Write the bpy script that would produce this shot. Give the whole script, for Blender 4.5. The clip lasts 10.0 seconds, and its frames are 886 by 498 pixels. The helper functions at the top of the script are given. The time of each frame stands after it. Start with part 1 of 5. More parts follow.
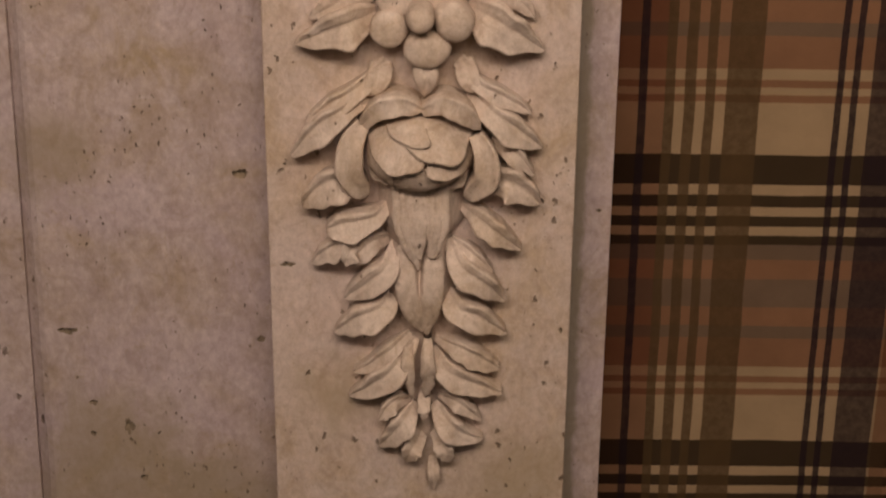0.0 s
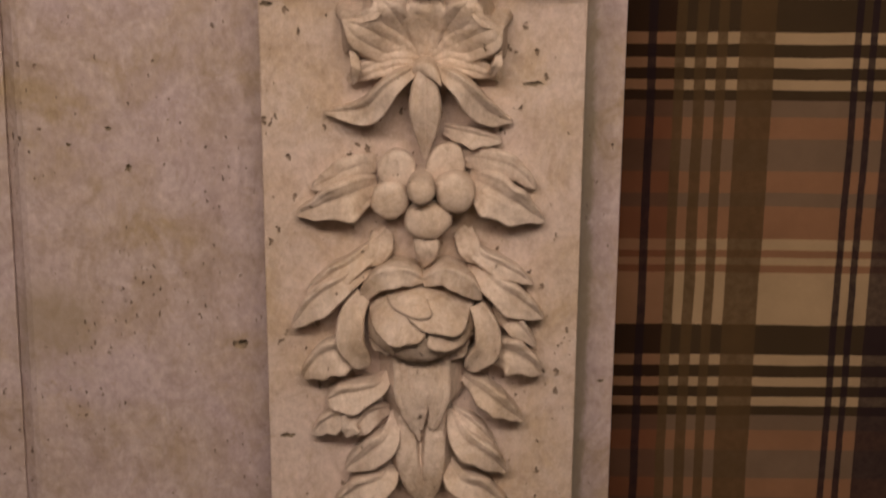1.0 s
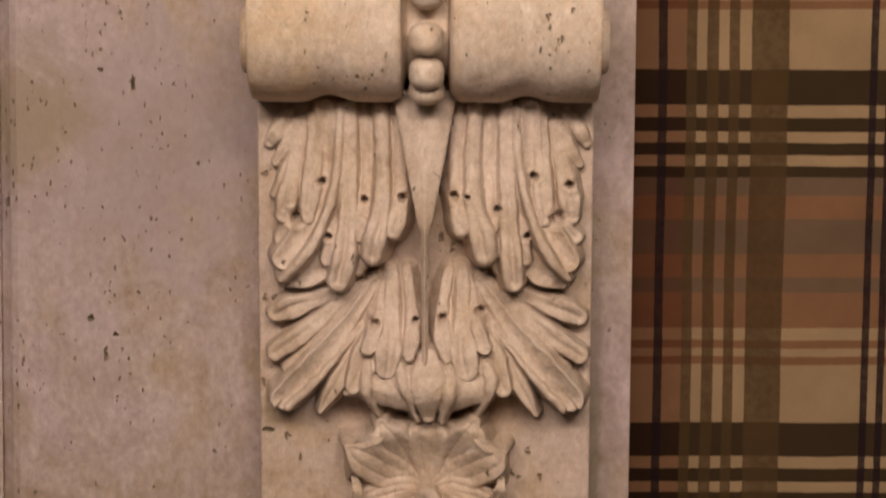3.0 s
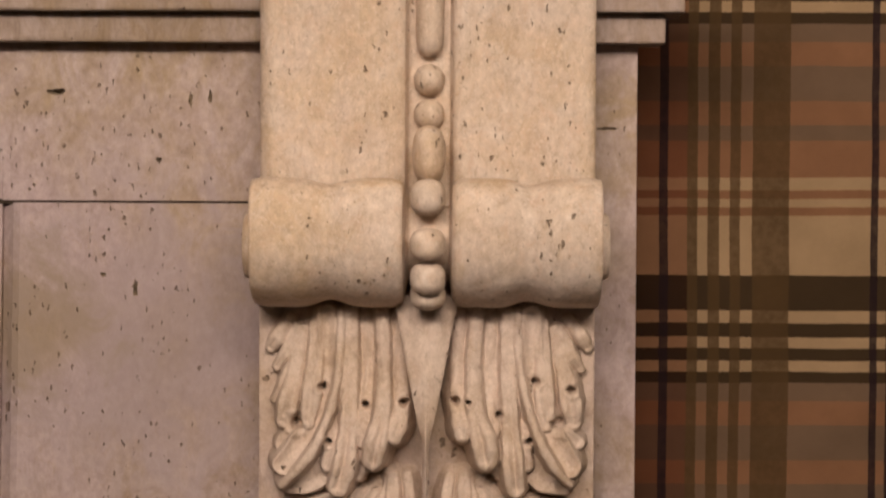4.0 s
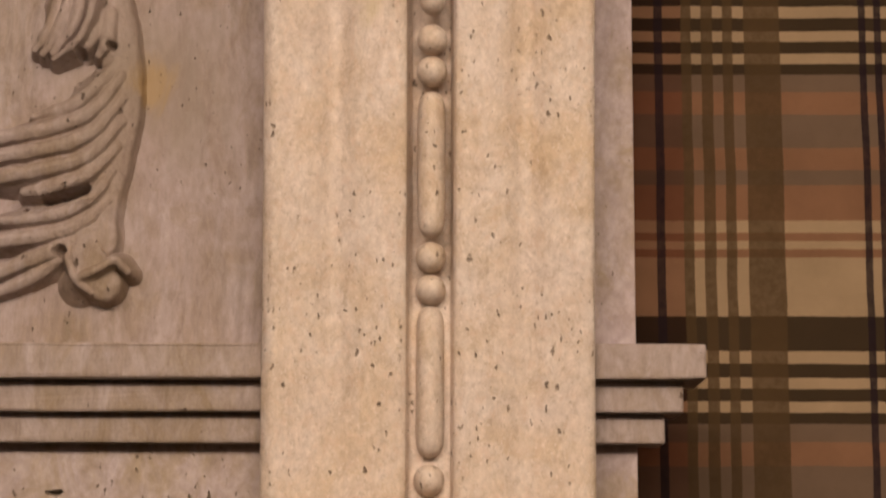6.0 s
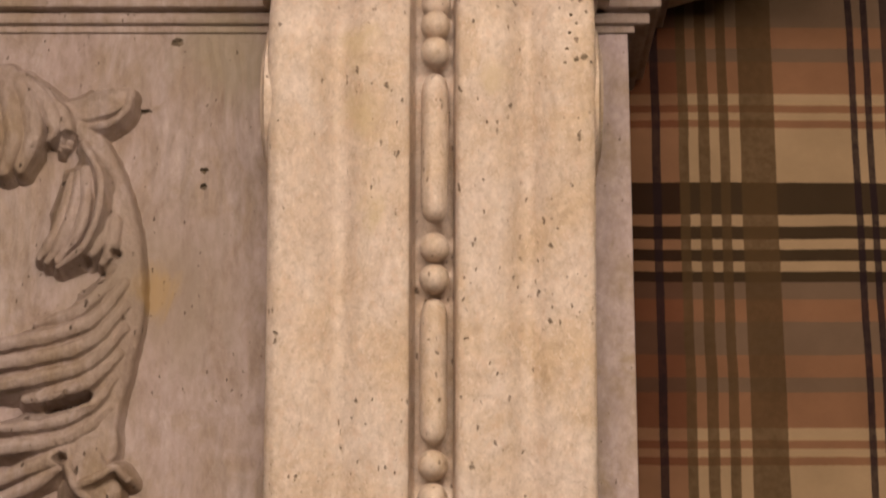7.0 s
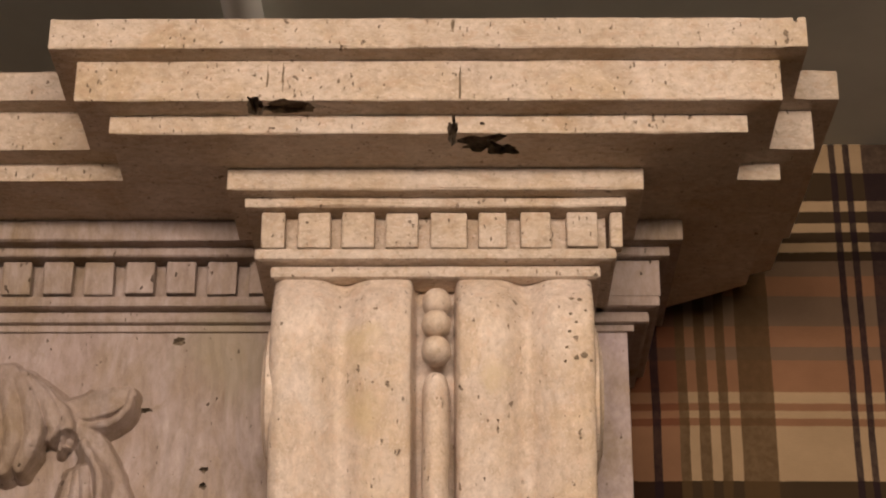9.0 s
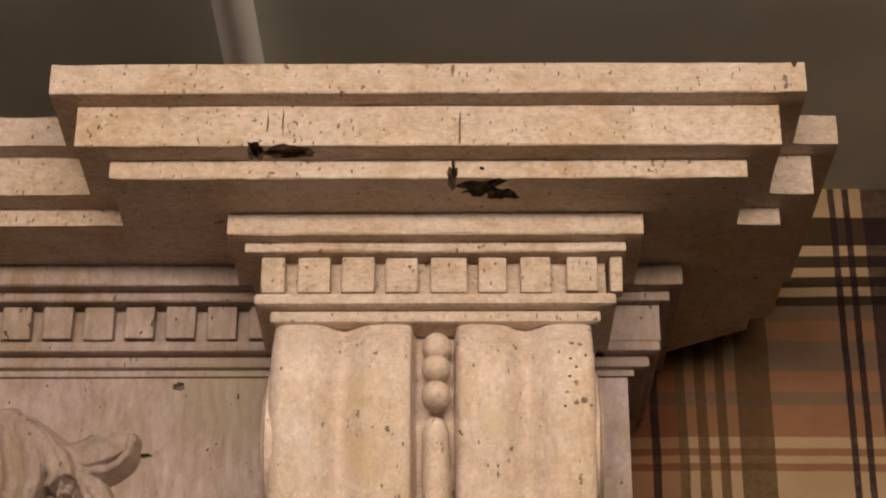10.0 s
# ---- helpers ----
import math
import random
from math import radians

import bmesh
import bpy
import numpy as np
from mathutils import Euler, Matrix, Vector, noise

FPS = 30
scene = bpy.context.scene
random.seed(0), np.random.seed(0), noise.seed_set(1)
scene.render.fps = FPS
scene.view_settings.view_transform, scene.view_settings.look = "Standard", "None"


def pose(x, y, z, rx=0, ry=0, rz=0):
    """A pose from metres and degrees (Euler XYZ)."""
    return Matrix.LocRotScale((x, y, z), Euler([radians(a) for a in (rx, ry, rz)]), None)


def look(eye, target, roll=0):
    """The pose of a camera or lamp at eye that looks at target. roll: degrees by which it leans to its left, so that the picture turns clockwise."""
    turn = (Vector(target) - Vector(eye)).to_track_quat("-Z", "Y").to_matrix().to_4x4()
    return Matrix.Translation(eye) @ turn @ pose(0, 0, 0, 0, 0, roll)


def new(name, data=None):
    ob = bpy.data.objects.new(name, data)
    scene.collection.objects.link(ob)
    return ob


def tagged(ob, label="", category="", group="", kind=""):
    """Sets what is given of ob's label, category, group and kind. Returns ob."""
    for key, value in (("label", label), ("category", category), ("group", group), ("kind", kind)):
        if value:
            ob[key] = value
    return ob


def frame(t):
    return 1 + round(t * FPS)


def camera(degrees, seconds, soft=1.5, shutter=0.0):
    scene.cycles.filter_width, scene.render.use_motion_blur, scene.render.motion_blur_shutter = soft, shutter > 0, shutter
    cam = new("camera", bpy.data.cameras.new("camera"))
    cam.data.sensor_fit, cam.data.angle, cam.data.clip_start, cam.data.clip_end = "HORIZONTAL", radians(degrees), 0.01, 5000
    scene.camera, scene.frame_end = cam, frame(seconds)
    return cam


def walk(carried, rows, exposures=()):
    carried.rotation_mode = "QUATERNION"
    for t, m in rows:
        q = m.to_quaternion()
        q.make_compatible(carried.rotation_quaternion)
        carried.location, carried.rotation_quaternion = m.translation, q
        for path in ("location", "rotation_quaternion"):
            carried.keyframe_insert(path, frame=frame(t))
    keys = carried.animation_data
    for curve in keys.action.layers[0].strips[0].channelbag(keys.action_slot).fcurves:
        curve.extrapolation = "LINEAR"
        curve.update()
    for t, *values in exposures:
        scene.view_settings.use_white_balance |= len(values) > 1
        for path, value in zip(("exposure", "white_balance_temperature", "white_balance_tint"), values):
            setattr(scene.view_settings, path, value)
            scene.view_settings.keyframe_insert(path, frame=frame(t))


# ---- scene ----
cam = camera(25.7, 10.0, soft=2.0, shutter=0.3)
EYE = 1.45
# seconds, pitch, yaw, roll of a camera that tilts on its stand
ROWS = [
    (0.0, -25.53, 0.13, 0.48),
    (0.5, -23.24, 0.17, 0.43),
    (1.0, -20.51, 0.20, 0.39),
    (1.5, -17.61, 0.23, 0.32),
    (2.0, -14.31, 0.28, 0.21),
    (2.5, -11.15, 0.32, 0.15),
    (4.0, -1.98, 0.39, 0.25),
    (4.5, 0.84, 0.44, 0.25),
    (5.0, 3.83, 0.45, 0.19),
    (6.5, 12.85, 0.43, 0.21),
    (7.0, 15.90, 0.51, 0.21),
    (7.5, 18.64, 0.52, 0.17),
    (8.0, 21.69, 0.55, 0.14),
    (8.5, 23.63, 0.56, 0.14),
    (9.0, 24.69, 0.56, 0.14),
    (9.5, 25.47, 0.57, 0.14),
    (10.0, 26.01, 0.56, 0.10),
]
walk(cam, [(t, pose(0, 0, EYE) @ pose(0, 0, 0, 0, 0, yaw) @ pose(0, 0, 0, 90 + pitch) @ pose(0, 0, 0, 0, 0, roll))
           for t, pitch, yaw, roll in ROWS], exposures=[(0.0, 0.0), (10.0, 0.0)])

# ---- light ----
world = bpy.data.worlds.new("room_air")
scene.world = world
world.use_nodes = True
world.node_tree.nodes["Background"].inputs["Color"].default_value = (1.0, 0.86, 0.72, 1)
world.node_tree.nodes["Background"].inputs["Strength"].default_value = 0.05


def area_lamp(name, eye, target, watts, size_x, size_y, colour):
    data = bpy.data.lights.new(name, "AREA")
    data.shape, data.size, data.size_y, data.energy, data.color = "RECTANGLE", size_x, size_y, watts, colour
    ob = new(name, data)
    ob.matrix_world = look(eye, target)
    return ob


area_lamp("ceiling_panel", (-0.14, -0.30, 2.34), (-0.06, 1.45, 0.8), 53, 1.7, 0.30, (1.0, 0.805, 0.67))


def point_lamp(name, at, watts, radius, colour):
    ob = new(name, bpy.data.lights.new(name, "POINT"))
    ob.data.energy, ob.data.shadow_soft_size, ob.data.color = watts, radius, colour
    ob.location = at


# unseen light added at the right for shelf, console and pipe; no known fixture
point_lamp("added_light_right", (0.75, 0.50, 2.33), 9.0, 0.08, (1.0, 0.81, 0.60))
# unseen fill light added behind the camera, towards the left
point_lamp("fill_light_left", (-0.5, -1.2, 2.34), 10, 0.07, (1.0, 0.78, 0.66))

# ---- plan: depths and widths of the fireplace, metres ----
U = 1.46
WALL = 1.268 * U       # papered wall
JAMB = 1.147 * U       # flat slabs and frieze
LEG = 1.10 * U         # face of the carved leg
CX = -0.0165 * U       # middle of leg and console
HALF = 0.0953 * U      # half the leg's width
JAMB_X = 0.1064 * U    # outer edge of the jamb
CEIL = EYE + 0.974


def E(z):
    return EYE + z


# ---- materials ----
def nodes_of(name):
    m = bpy.data.materials.new(name)
    m.use_nodes = True
    n, l = m.node_tree.nodes, m.node_tree.links
    return m, n, l, n["Principled BSDF"]


def add(n, kind, **values):
    node = n.new(kind)
    for key, value in values.items():
        node.inputs[key].default_value = value
    return node


def ramp(n, stops, constant=False):
    node = n.new("ShaderNodeValToRGB")
    node.color_ramp.interpolation = "CONSTANT" if constant else "LINEAR"
    e = node.color_ramp.elements
    while len(e) < len(stops):
        e.new(1.0)
    for item, (at, colour) in zip(e, stops):
        item.position = at
        item.color = (*colour, 1) if len(colour) == 3 else colour
    return node


def mixed(n, l, how, factor, a, b):
    node = n.new("ShaderNodeMix")
    node.data_type, node.blend_type = "RGBA", how
    for i, v in ((0, factor), (6, a), (7, b)):
        if isinstance(v, (int, float)):
            node.inputs[i].default_value = v
        elif isinstance(v, tuple):
            node.inputs[i].default_value = (*v, 1)
        else:
            l.new(v, node.inputs[i])
    return node.outputs[2]


def maths(n, l, op, a, b=0.0):
    node = n.new("ShaderNodeMath")
    node.operation = op
    for i, v in enumerate((a, b)):
        if isinstance(v, (int, float)):
            node.inputs[i].default_value = v
        else:
            l.new(v, node.inputs[i])
    return node.outputs[0]


def travertine(name, base, stain, pale, pores=0.5, pore_size=0.55, fleck=0.0, marks=(), vein=(1, 1, 0.75), stain_cut=0.5, rough=0.62, relief=1.0, wear=0.9, seam=None, lines=0.0):
    """Honed travertine: cloudy stone, ochre stains, faint bedding and open pores of two sizes."""
    m, n, l, bsdf = nodes_of(name)
    geo = n.new("ShaderNodeNewGeometry")
    pos = geo.outputs["Position"]

    def scaled(v):
        node = n.new("ShaderNodeVectorMath")
        node.operation = "MULTIPLY"
        l.new(pos, node.inputs[0])
        node.inputs[1].default_value = v
        return node.outputs[0]

    def noise_at(vector, scale, detail=4, rough_=0.6, distort=0.0):
        node = add(n, "ShaderNodeTexNoise", Scale=scale, Detail=detail, Roughness=rough_, Distortion=distort)
        l.new(vector, node.inputs["Vector"])
        return node.outputs["Fac"]

    clouds = noise_at(pos, 7, 5, 0.62, 0.6)
    blotch = noise_at(scaled(vein), 24, 5, 0.65, 0.8)
    fine = noise_at(scaled(vein), 170, 3, 0.6)
    grain = noise_at(pos, 900, 2, 0.5)
    c = ramp(n, [(stain_cut - 0.13, base), (stain_cut + 0.13, stain)])
    l.new(clouds, c.inputs[0])
    p = ramp(n, [(0.42, (0, 0, 0)), (0.66, (1, 1, 1))])
    l.new(blotch, p.inputs[0])
    col = mixed(n, l, "MIX", maths(n, l, "MULTIPLY", p.outputs[0], 0.75), c.outputs[0], pale)
    spots = ramp(n, [(0.56, (0, 0, 0)), (0.72, (1, 1, 1))])
    l.new(noise_at(pos, 46, 4, 0.7, 1.0), spots.inputs[0])
    col = mixed(n, l, "MIX", maths(n, l, "MULTIPLY", spots.outputs[0], 0.5), col, stain)
    dust = ramp(n, [(0.55, (0, 0, 0)), (0.75, (1, 1, 1))])
    l.new(noise_at(pos, 88, 5, 0.75, 0.5), dust.inputs[0])
    col = mixed(n, l, "MIX", maths(n, l, "MULTIPLY", dust.outputs[0], 0.28), col, tuple(min(1, v * 1.22) for v in pale))
    worn = ramp(n, [(0.30, (0.80, 0.76, 0.71)), (0.50, (1.0, 1.0, 1.0)), (0.72, (1.12, 1.12, 1.13))])
    l.new(noise_at(scaled(vein), 33, 9, 0.72, 1.6), worn.inputs[0])
    col = mixed(n, l, "MULTIPLY", wear, col, worn.outputs[0])
    f = ramp(n, [(0.28, (0.80, 0.78, 0.75)), (0.70, (1.10, 1.10, 1.10))])
    l.new(fine, f.inputs[0])
    col = mixed(n, l, "MULTIPLY", 0.8, col, f.outputs[0])
    g = ramp(n, [(0.3, (0.9, 0.9, 0.9)), (0.7, (1.06, 1.06, 1.06))])
    l.new(grain, g.inputs[0])
    col = mixed(n, l, "MULTIPLY", 0.7, col, g.outputs[0])
    if fleck:
        # small rosy and brown flecks
        for scale, low, tone in ((230, 0.57, tuple(v * 0.55 for v in stain)), (110, 0.56, (stain[0], stain[1] * 0.92, stain[2] * 0.95)), (300, 0.60, tuple(min(1, v * 1.25) for v in pale))):
            speck = ramp(n, [(low, (0, 0, 0)), (low + 0.08, (1, 1, 1))])
            l.new(noise_at(scaled(vein), scale, 3, 0.6, 0.4), speck.inputs[0])
            col = mixed(n, l, "MIX", maths(n, l, "MULTIPLY", speck.outputs[0], fleck * 0.7), col, tone)
    for place, reach, tone in marks:
        far = n.new("ShaderNodeVectorMath")
        far.operation = "DISTANCE"
        l.new(pos, far.inputs[0])
        far.inputs[1].default_value = place
        edge = maths(n, l, "SUBTRACT", maths(n, l, "DIVIDE", far.outputs[1], reach), maths(n, l, "MULTIPLY", maths(n, l, "SUBTRACT", blotch, 0.5), 2.4))
        mark = ramp(n, [(0.45, (1, 1, 1)), (1.0, (0, 0, 0))])
        l.new(edge, mark.inputs[0])
        col = mixed(n, l, "MIX", maths(n, l, "MULTIPLY", mark.outputs[0], 0.6), col, tone)
    if lines:
        # wavy growth lines of the stone, nearly upright
        growth = n.new("ShaderNodeTexWave")
        growth.bands_direction = "X"
        for key, value in (("Scale", 20.0), ("Distortion", 22.0), ("Detail", 4.0), ("Detail Scale", 0.35), ("Detail Roughness", 0.62)):
            growth.inputs[key].default_value = value
        l.new(scaled((1, 1, 0.45)), growth.inputs["Vector"])
        tone_ = ramp(n, [(0.25, (1 - lines, 1 - lines, 1 - lines * 1.1)), (0.75, (1 + lines * 0.5, 1 + lines * 0.5, 1 + lines * 0.5))])
        l.new(growth.outputs["Fac"], tone_.inputs[0])
        patch = ramp(n, [(0.42, (0, 0, 0)), (0.60, (1, 1, 1))])
        l.new(clouds, patch.inputs[0])
        col = mixed(n, l, "MULTIPLY", patch.outputs[0], col, tone_.outputs[0])
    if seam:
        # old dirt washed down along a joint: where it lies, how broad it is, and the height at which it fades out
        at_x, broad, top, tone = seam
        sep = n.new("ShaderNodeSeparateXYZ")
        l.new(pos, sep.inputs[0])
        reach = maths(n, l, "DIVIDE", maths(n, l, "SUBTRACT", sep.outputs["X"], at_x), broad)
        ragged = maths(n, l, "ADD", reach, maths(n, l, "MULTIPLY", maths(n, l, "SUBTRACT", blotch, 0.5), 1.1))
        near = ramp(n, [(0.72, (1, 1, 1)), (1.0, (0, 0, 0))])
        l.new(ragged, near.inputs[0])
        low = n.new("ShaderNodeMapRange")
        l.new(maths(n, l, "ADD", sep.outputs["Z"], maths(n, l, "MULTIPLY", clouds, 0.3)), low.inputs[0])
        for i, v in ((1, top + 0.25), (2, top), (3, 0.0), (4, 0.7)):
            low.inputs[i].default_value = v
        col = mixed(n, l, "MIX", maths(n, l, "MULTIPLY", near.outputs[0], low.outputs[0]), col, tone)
    # pores: small pits, some stretched along the bedding, gathered in drifts
    drift = ramp(n, [(0.40, (0, 0, 0)), (0.62, (1, 1, 1))])
    l.new(noise_at(pos, 11, 3, 0.6), drift.inputs[0])
    holes = []
    for scale, size, stretch, keep in ((95, 0.36, (1, 1, 0.6), 0.30), (190, 0.40, (1, 1, 0.45), 0.24), (40, 0.22, (1, 1, 0.7), 0.16)):
        wob = n.new("ShaderNodeVectorMath")
        wob.operation = "ADD"
        l.new(scaled(stretch), wob.inputs[0])
        nz = add(n, "ShaderNodeTexNoise", Scale=scale * 2.2, Detail=2.0)
        l.new(pos, nz.inputs["Vector"])
        sh = n.new("ShaderNodeVectorMath")
        sh.operation = "SCALE"
        sh.inputs[3].default_value = 0.65 / scale
        l.new(nz.outputs["Color"], sh.inputs[0])
        l.new(sh.outputs[0], wob.inputs[1])
        v = add(n, "ShaderNodeTexVoronoi", Scale=scale, Randomness=1.0)
        l.new(wob.outputs[0], v.inputs["Vector"])
        sep = n.new("ShaderNodeSeparateColor")
        l.new(v.outputs["Color"], sep.inputs[0])
        chosen = maths(n, l, "LESS_THAN", sep.outputs[0], maths(n, l, "MULTIPLY", drift.outputs[0], keep * pores * 2))
        reach = maths(n, l, "MULTIPLY", sep.outputs[1], size * 1.25 * pore_size)
        inside = n.new("ShaderNodeMapRange")
        inside.interpolation_type = "SMOOTHSTEP"
        l.new(v.outputs["Distance"], inside.inputs[0])
        l.new(reach, inside.inputs[2])
        l.new(maths(n, l, "MULTIPLY", reach, 0.55), inside.inputs[1])
        inside.inputs[3].default_value, inside.inputs[4].default_value = 1.0, 0.0
        holes.append(maths(n, l, "MULTIPLY", inside.outputs[0], chosen))
    pit = maths(n, l, "MAXIMUM", maths(n, l, "MAXIMUM", holes[0], holes[1]), holes[2])
    col = mixed(n, l, "MIX", maths(n, l, "MULTIPLY", pit, 0.72), col, (0.13, 0.085, 0.05))
    l.new(col, bsdf.inputs["Base Color"])
    bsdf.inputs["Roughness"].default_value = rough
    bsdf.inputs["Specular IOR Level"].default_value = 0.35
    height = maths(n, l, "ADD", maths(n, l, "MULTIPLY", fine, 0.35), maths(n, l, "MULTIPLY", blotch, 0.8))
    height = maths(n, l, "SUBTRACT", maths(n, l, "ADD", height, maths(n, l, "MULTIPLY", grain, 0.12)), maths(n, l, "MULTIPLY", pit, 1.6))
    bump = add(n, "ShaderNodeBump", Strength=0.8 * relief, Distance=0.0018)
    l.new(height, bump.inputs["Height"])
    l.new(bump.outputs[0], bsdf.inputs["Normal"])
    return m


OLIVE = (0.27, 0.205, 0.13)
FLAT_MARKS = [((-0.27, JAMB, 1.31), 0.16, (0.335, 0.268, 0.272)), ((-0.36, JAMB, 1.33), 0.075, OLIVE), ((-0.34, JAMB, 0.40), 0.10, OLIVE), ((-0.22, JAMB, 0.36), 0.07, OLIVE), ((-0.37, JAMB, 0.74), 0.05, OLIVE)]
STONE_FLAT = travertine("travertine_slab", (0.430, 0.343, 0.345), (0.36, 0.272, 0.185), (0.505, 0.420, 0.425), pores=1.3, pore_size=0.75, stain_cut=0.53, marks=FLAT_MARKS)
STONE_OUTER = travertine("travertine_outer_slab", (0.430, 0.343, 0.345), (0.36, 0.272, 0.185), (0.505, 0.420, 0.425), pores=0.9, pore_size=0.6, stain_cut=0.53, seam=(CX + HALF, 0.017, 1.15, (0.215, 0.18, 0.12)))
STONE_LEG = travertine("travertine_leg", (0.545, 0.436, 0.382), (0.46, 0.348, 0.246), (0.575, 0.478, 0.432), pores=1.2, marks=[((0.07, LEG, 0.44), 0.07, (0.33, 0.25, 0.155)), ((-0.10, LEG, 0.53), 0.05, (0.36, 0.275, 0.18))])
STONE_CARVED = travertine("travertine_carved", (0.570, 0.466, 0.397), (0.47, 0.358, 0.258), (0.625, 0.525, 0.455), pores=0.6, pore_size=0.4, relief=1.3, fleck=0.3, wear=1.0)
STONE_CONSOLE = travertine("travertine_console", (0.605, 0.500, 0.420), (0.56, 0.425, 0.29), (0.665, 0.575, 0.505), pores=2.2, pore_size=0.5, stain_cut=0.50, fleck=0.45, marks=[((-0.080, 1.55, z), 0.026, (0.53, 0.41, 0.235)) for z in (1.66, 1.76, 1.84, 1.93, 2.01, 2.07)] + [((0.030, 1.55, z), 0.020, (0.53, 0.41, 0.245)) for z in (1.72, 1.90, 2.04)])
STONE_SHELF = travertine("travertine_shelf", (0.535, 0.445, 0.365), (0.45, 0.337, 0.22), (0.60, 0.51, 0.435), pores=4.5, pore_size=0.45, vein=(0.7, 1, 1), stain_cut=0.52, fleck=0.55)
FRIEZE_MARKS = [((-0.273, 1.675, 1.882), 0.085, (0.245, 0.185, 0.13)), ((-0.273, 1.675, 1.882), 0.032, (0.34, 0.215, 0.07)), ((-0.215, 1.675, 2.113), 0.05, (0.27, 0.22, 0.14))]
# frieze and cornice stone, toned down: part of their shade is in the colour
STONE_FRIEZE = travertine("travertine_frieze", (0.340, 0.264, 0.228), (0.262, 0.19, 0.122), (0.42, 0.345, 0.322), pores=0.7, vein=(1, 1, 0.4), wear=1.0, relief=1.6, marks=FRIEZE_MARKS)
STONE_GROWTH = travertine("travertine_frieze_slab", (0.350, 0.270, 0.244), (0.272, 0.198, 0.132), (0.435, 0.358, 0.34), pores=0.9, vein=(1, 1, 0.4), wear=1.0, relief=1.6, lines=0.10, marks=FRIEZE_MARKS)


def plain(name, colour, rough, speck=0.08, scale=14, bump_at=0.0):
    m, n, l, bsdf = nodes_of(name)
    geo = n.new("ShaderNodeNewGeometry")
    nz = add(n, "ShaderNodeTexNoise", Scale=scale, Detail=5.0, Roughness=0.6)
    l.new(geo.outputs["Position"], nz.inputs["Vector"])
    r = ramp(n, [(0.3, tuple(c * (1 - speck) for c in colour)), (0.7, tuple(min(1, c * (1 + speck)) for c in colour))])
    l.new(nz.outputs["Fac"], r.inputs[0])
    l.new(r.outputs[0], bsdf.inputs["Base Color"])
    bsdf.inputs["Roughness"].default_value = rough
    if bump_at:
        fine = add(n, "ShaderNodeTexNoise", Scale=bump_at, Detail=3.0)
        l.new(geo.outputs["Position"], fine.inputs["Vector"])
        b = add(n, "ShaderNodeBump", Strength=0.3, Distance=0.002)
        l.new(fine.outputs["Fac"], b.inputs["Height"])
        l.new(b.outputs[0], bsdf.inputs["Normal"])
    return m


CEILING_PAINT = plain("ceiling_paint", (0.64, 0.645, 0.58), 0.75, 0.12, 5, 0)
WHITE_PIPE = plain("white_pipe", (0.92, 0.91, 0.89), 0.35, 0.03)
ROOM_PAINT = plain("room_paint", (0.30, 0.28, 0.235), 0.8, 0.06, 3, 120)
FLOOR_WOOD = plain("floor_wood", (0.038, 0.034, 0.028), 0.5, 0.3, 6)
# dark lining of pits and voids: the shade inside them put into colour
VOID_SHADE = plain("void_shade", (0.20, 0.15, 0.10), 0.95, 0.5, 120)
DARK_GAP = plain("joint_dirt", (0.045, 0.03, 0.02), 0.95, 0.3, 90)


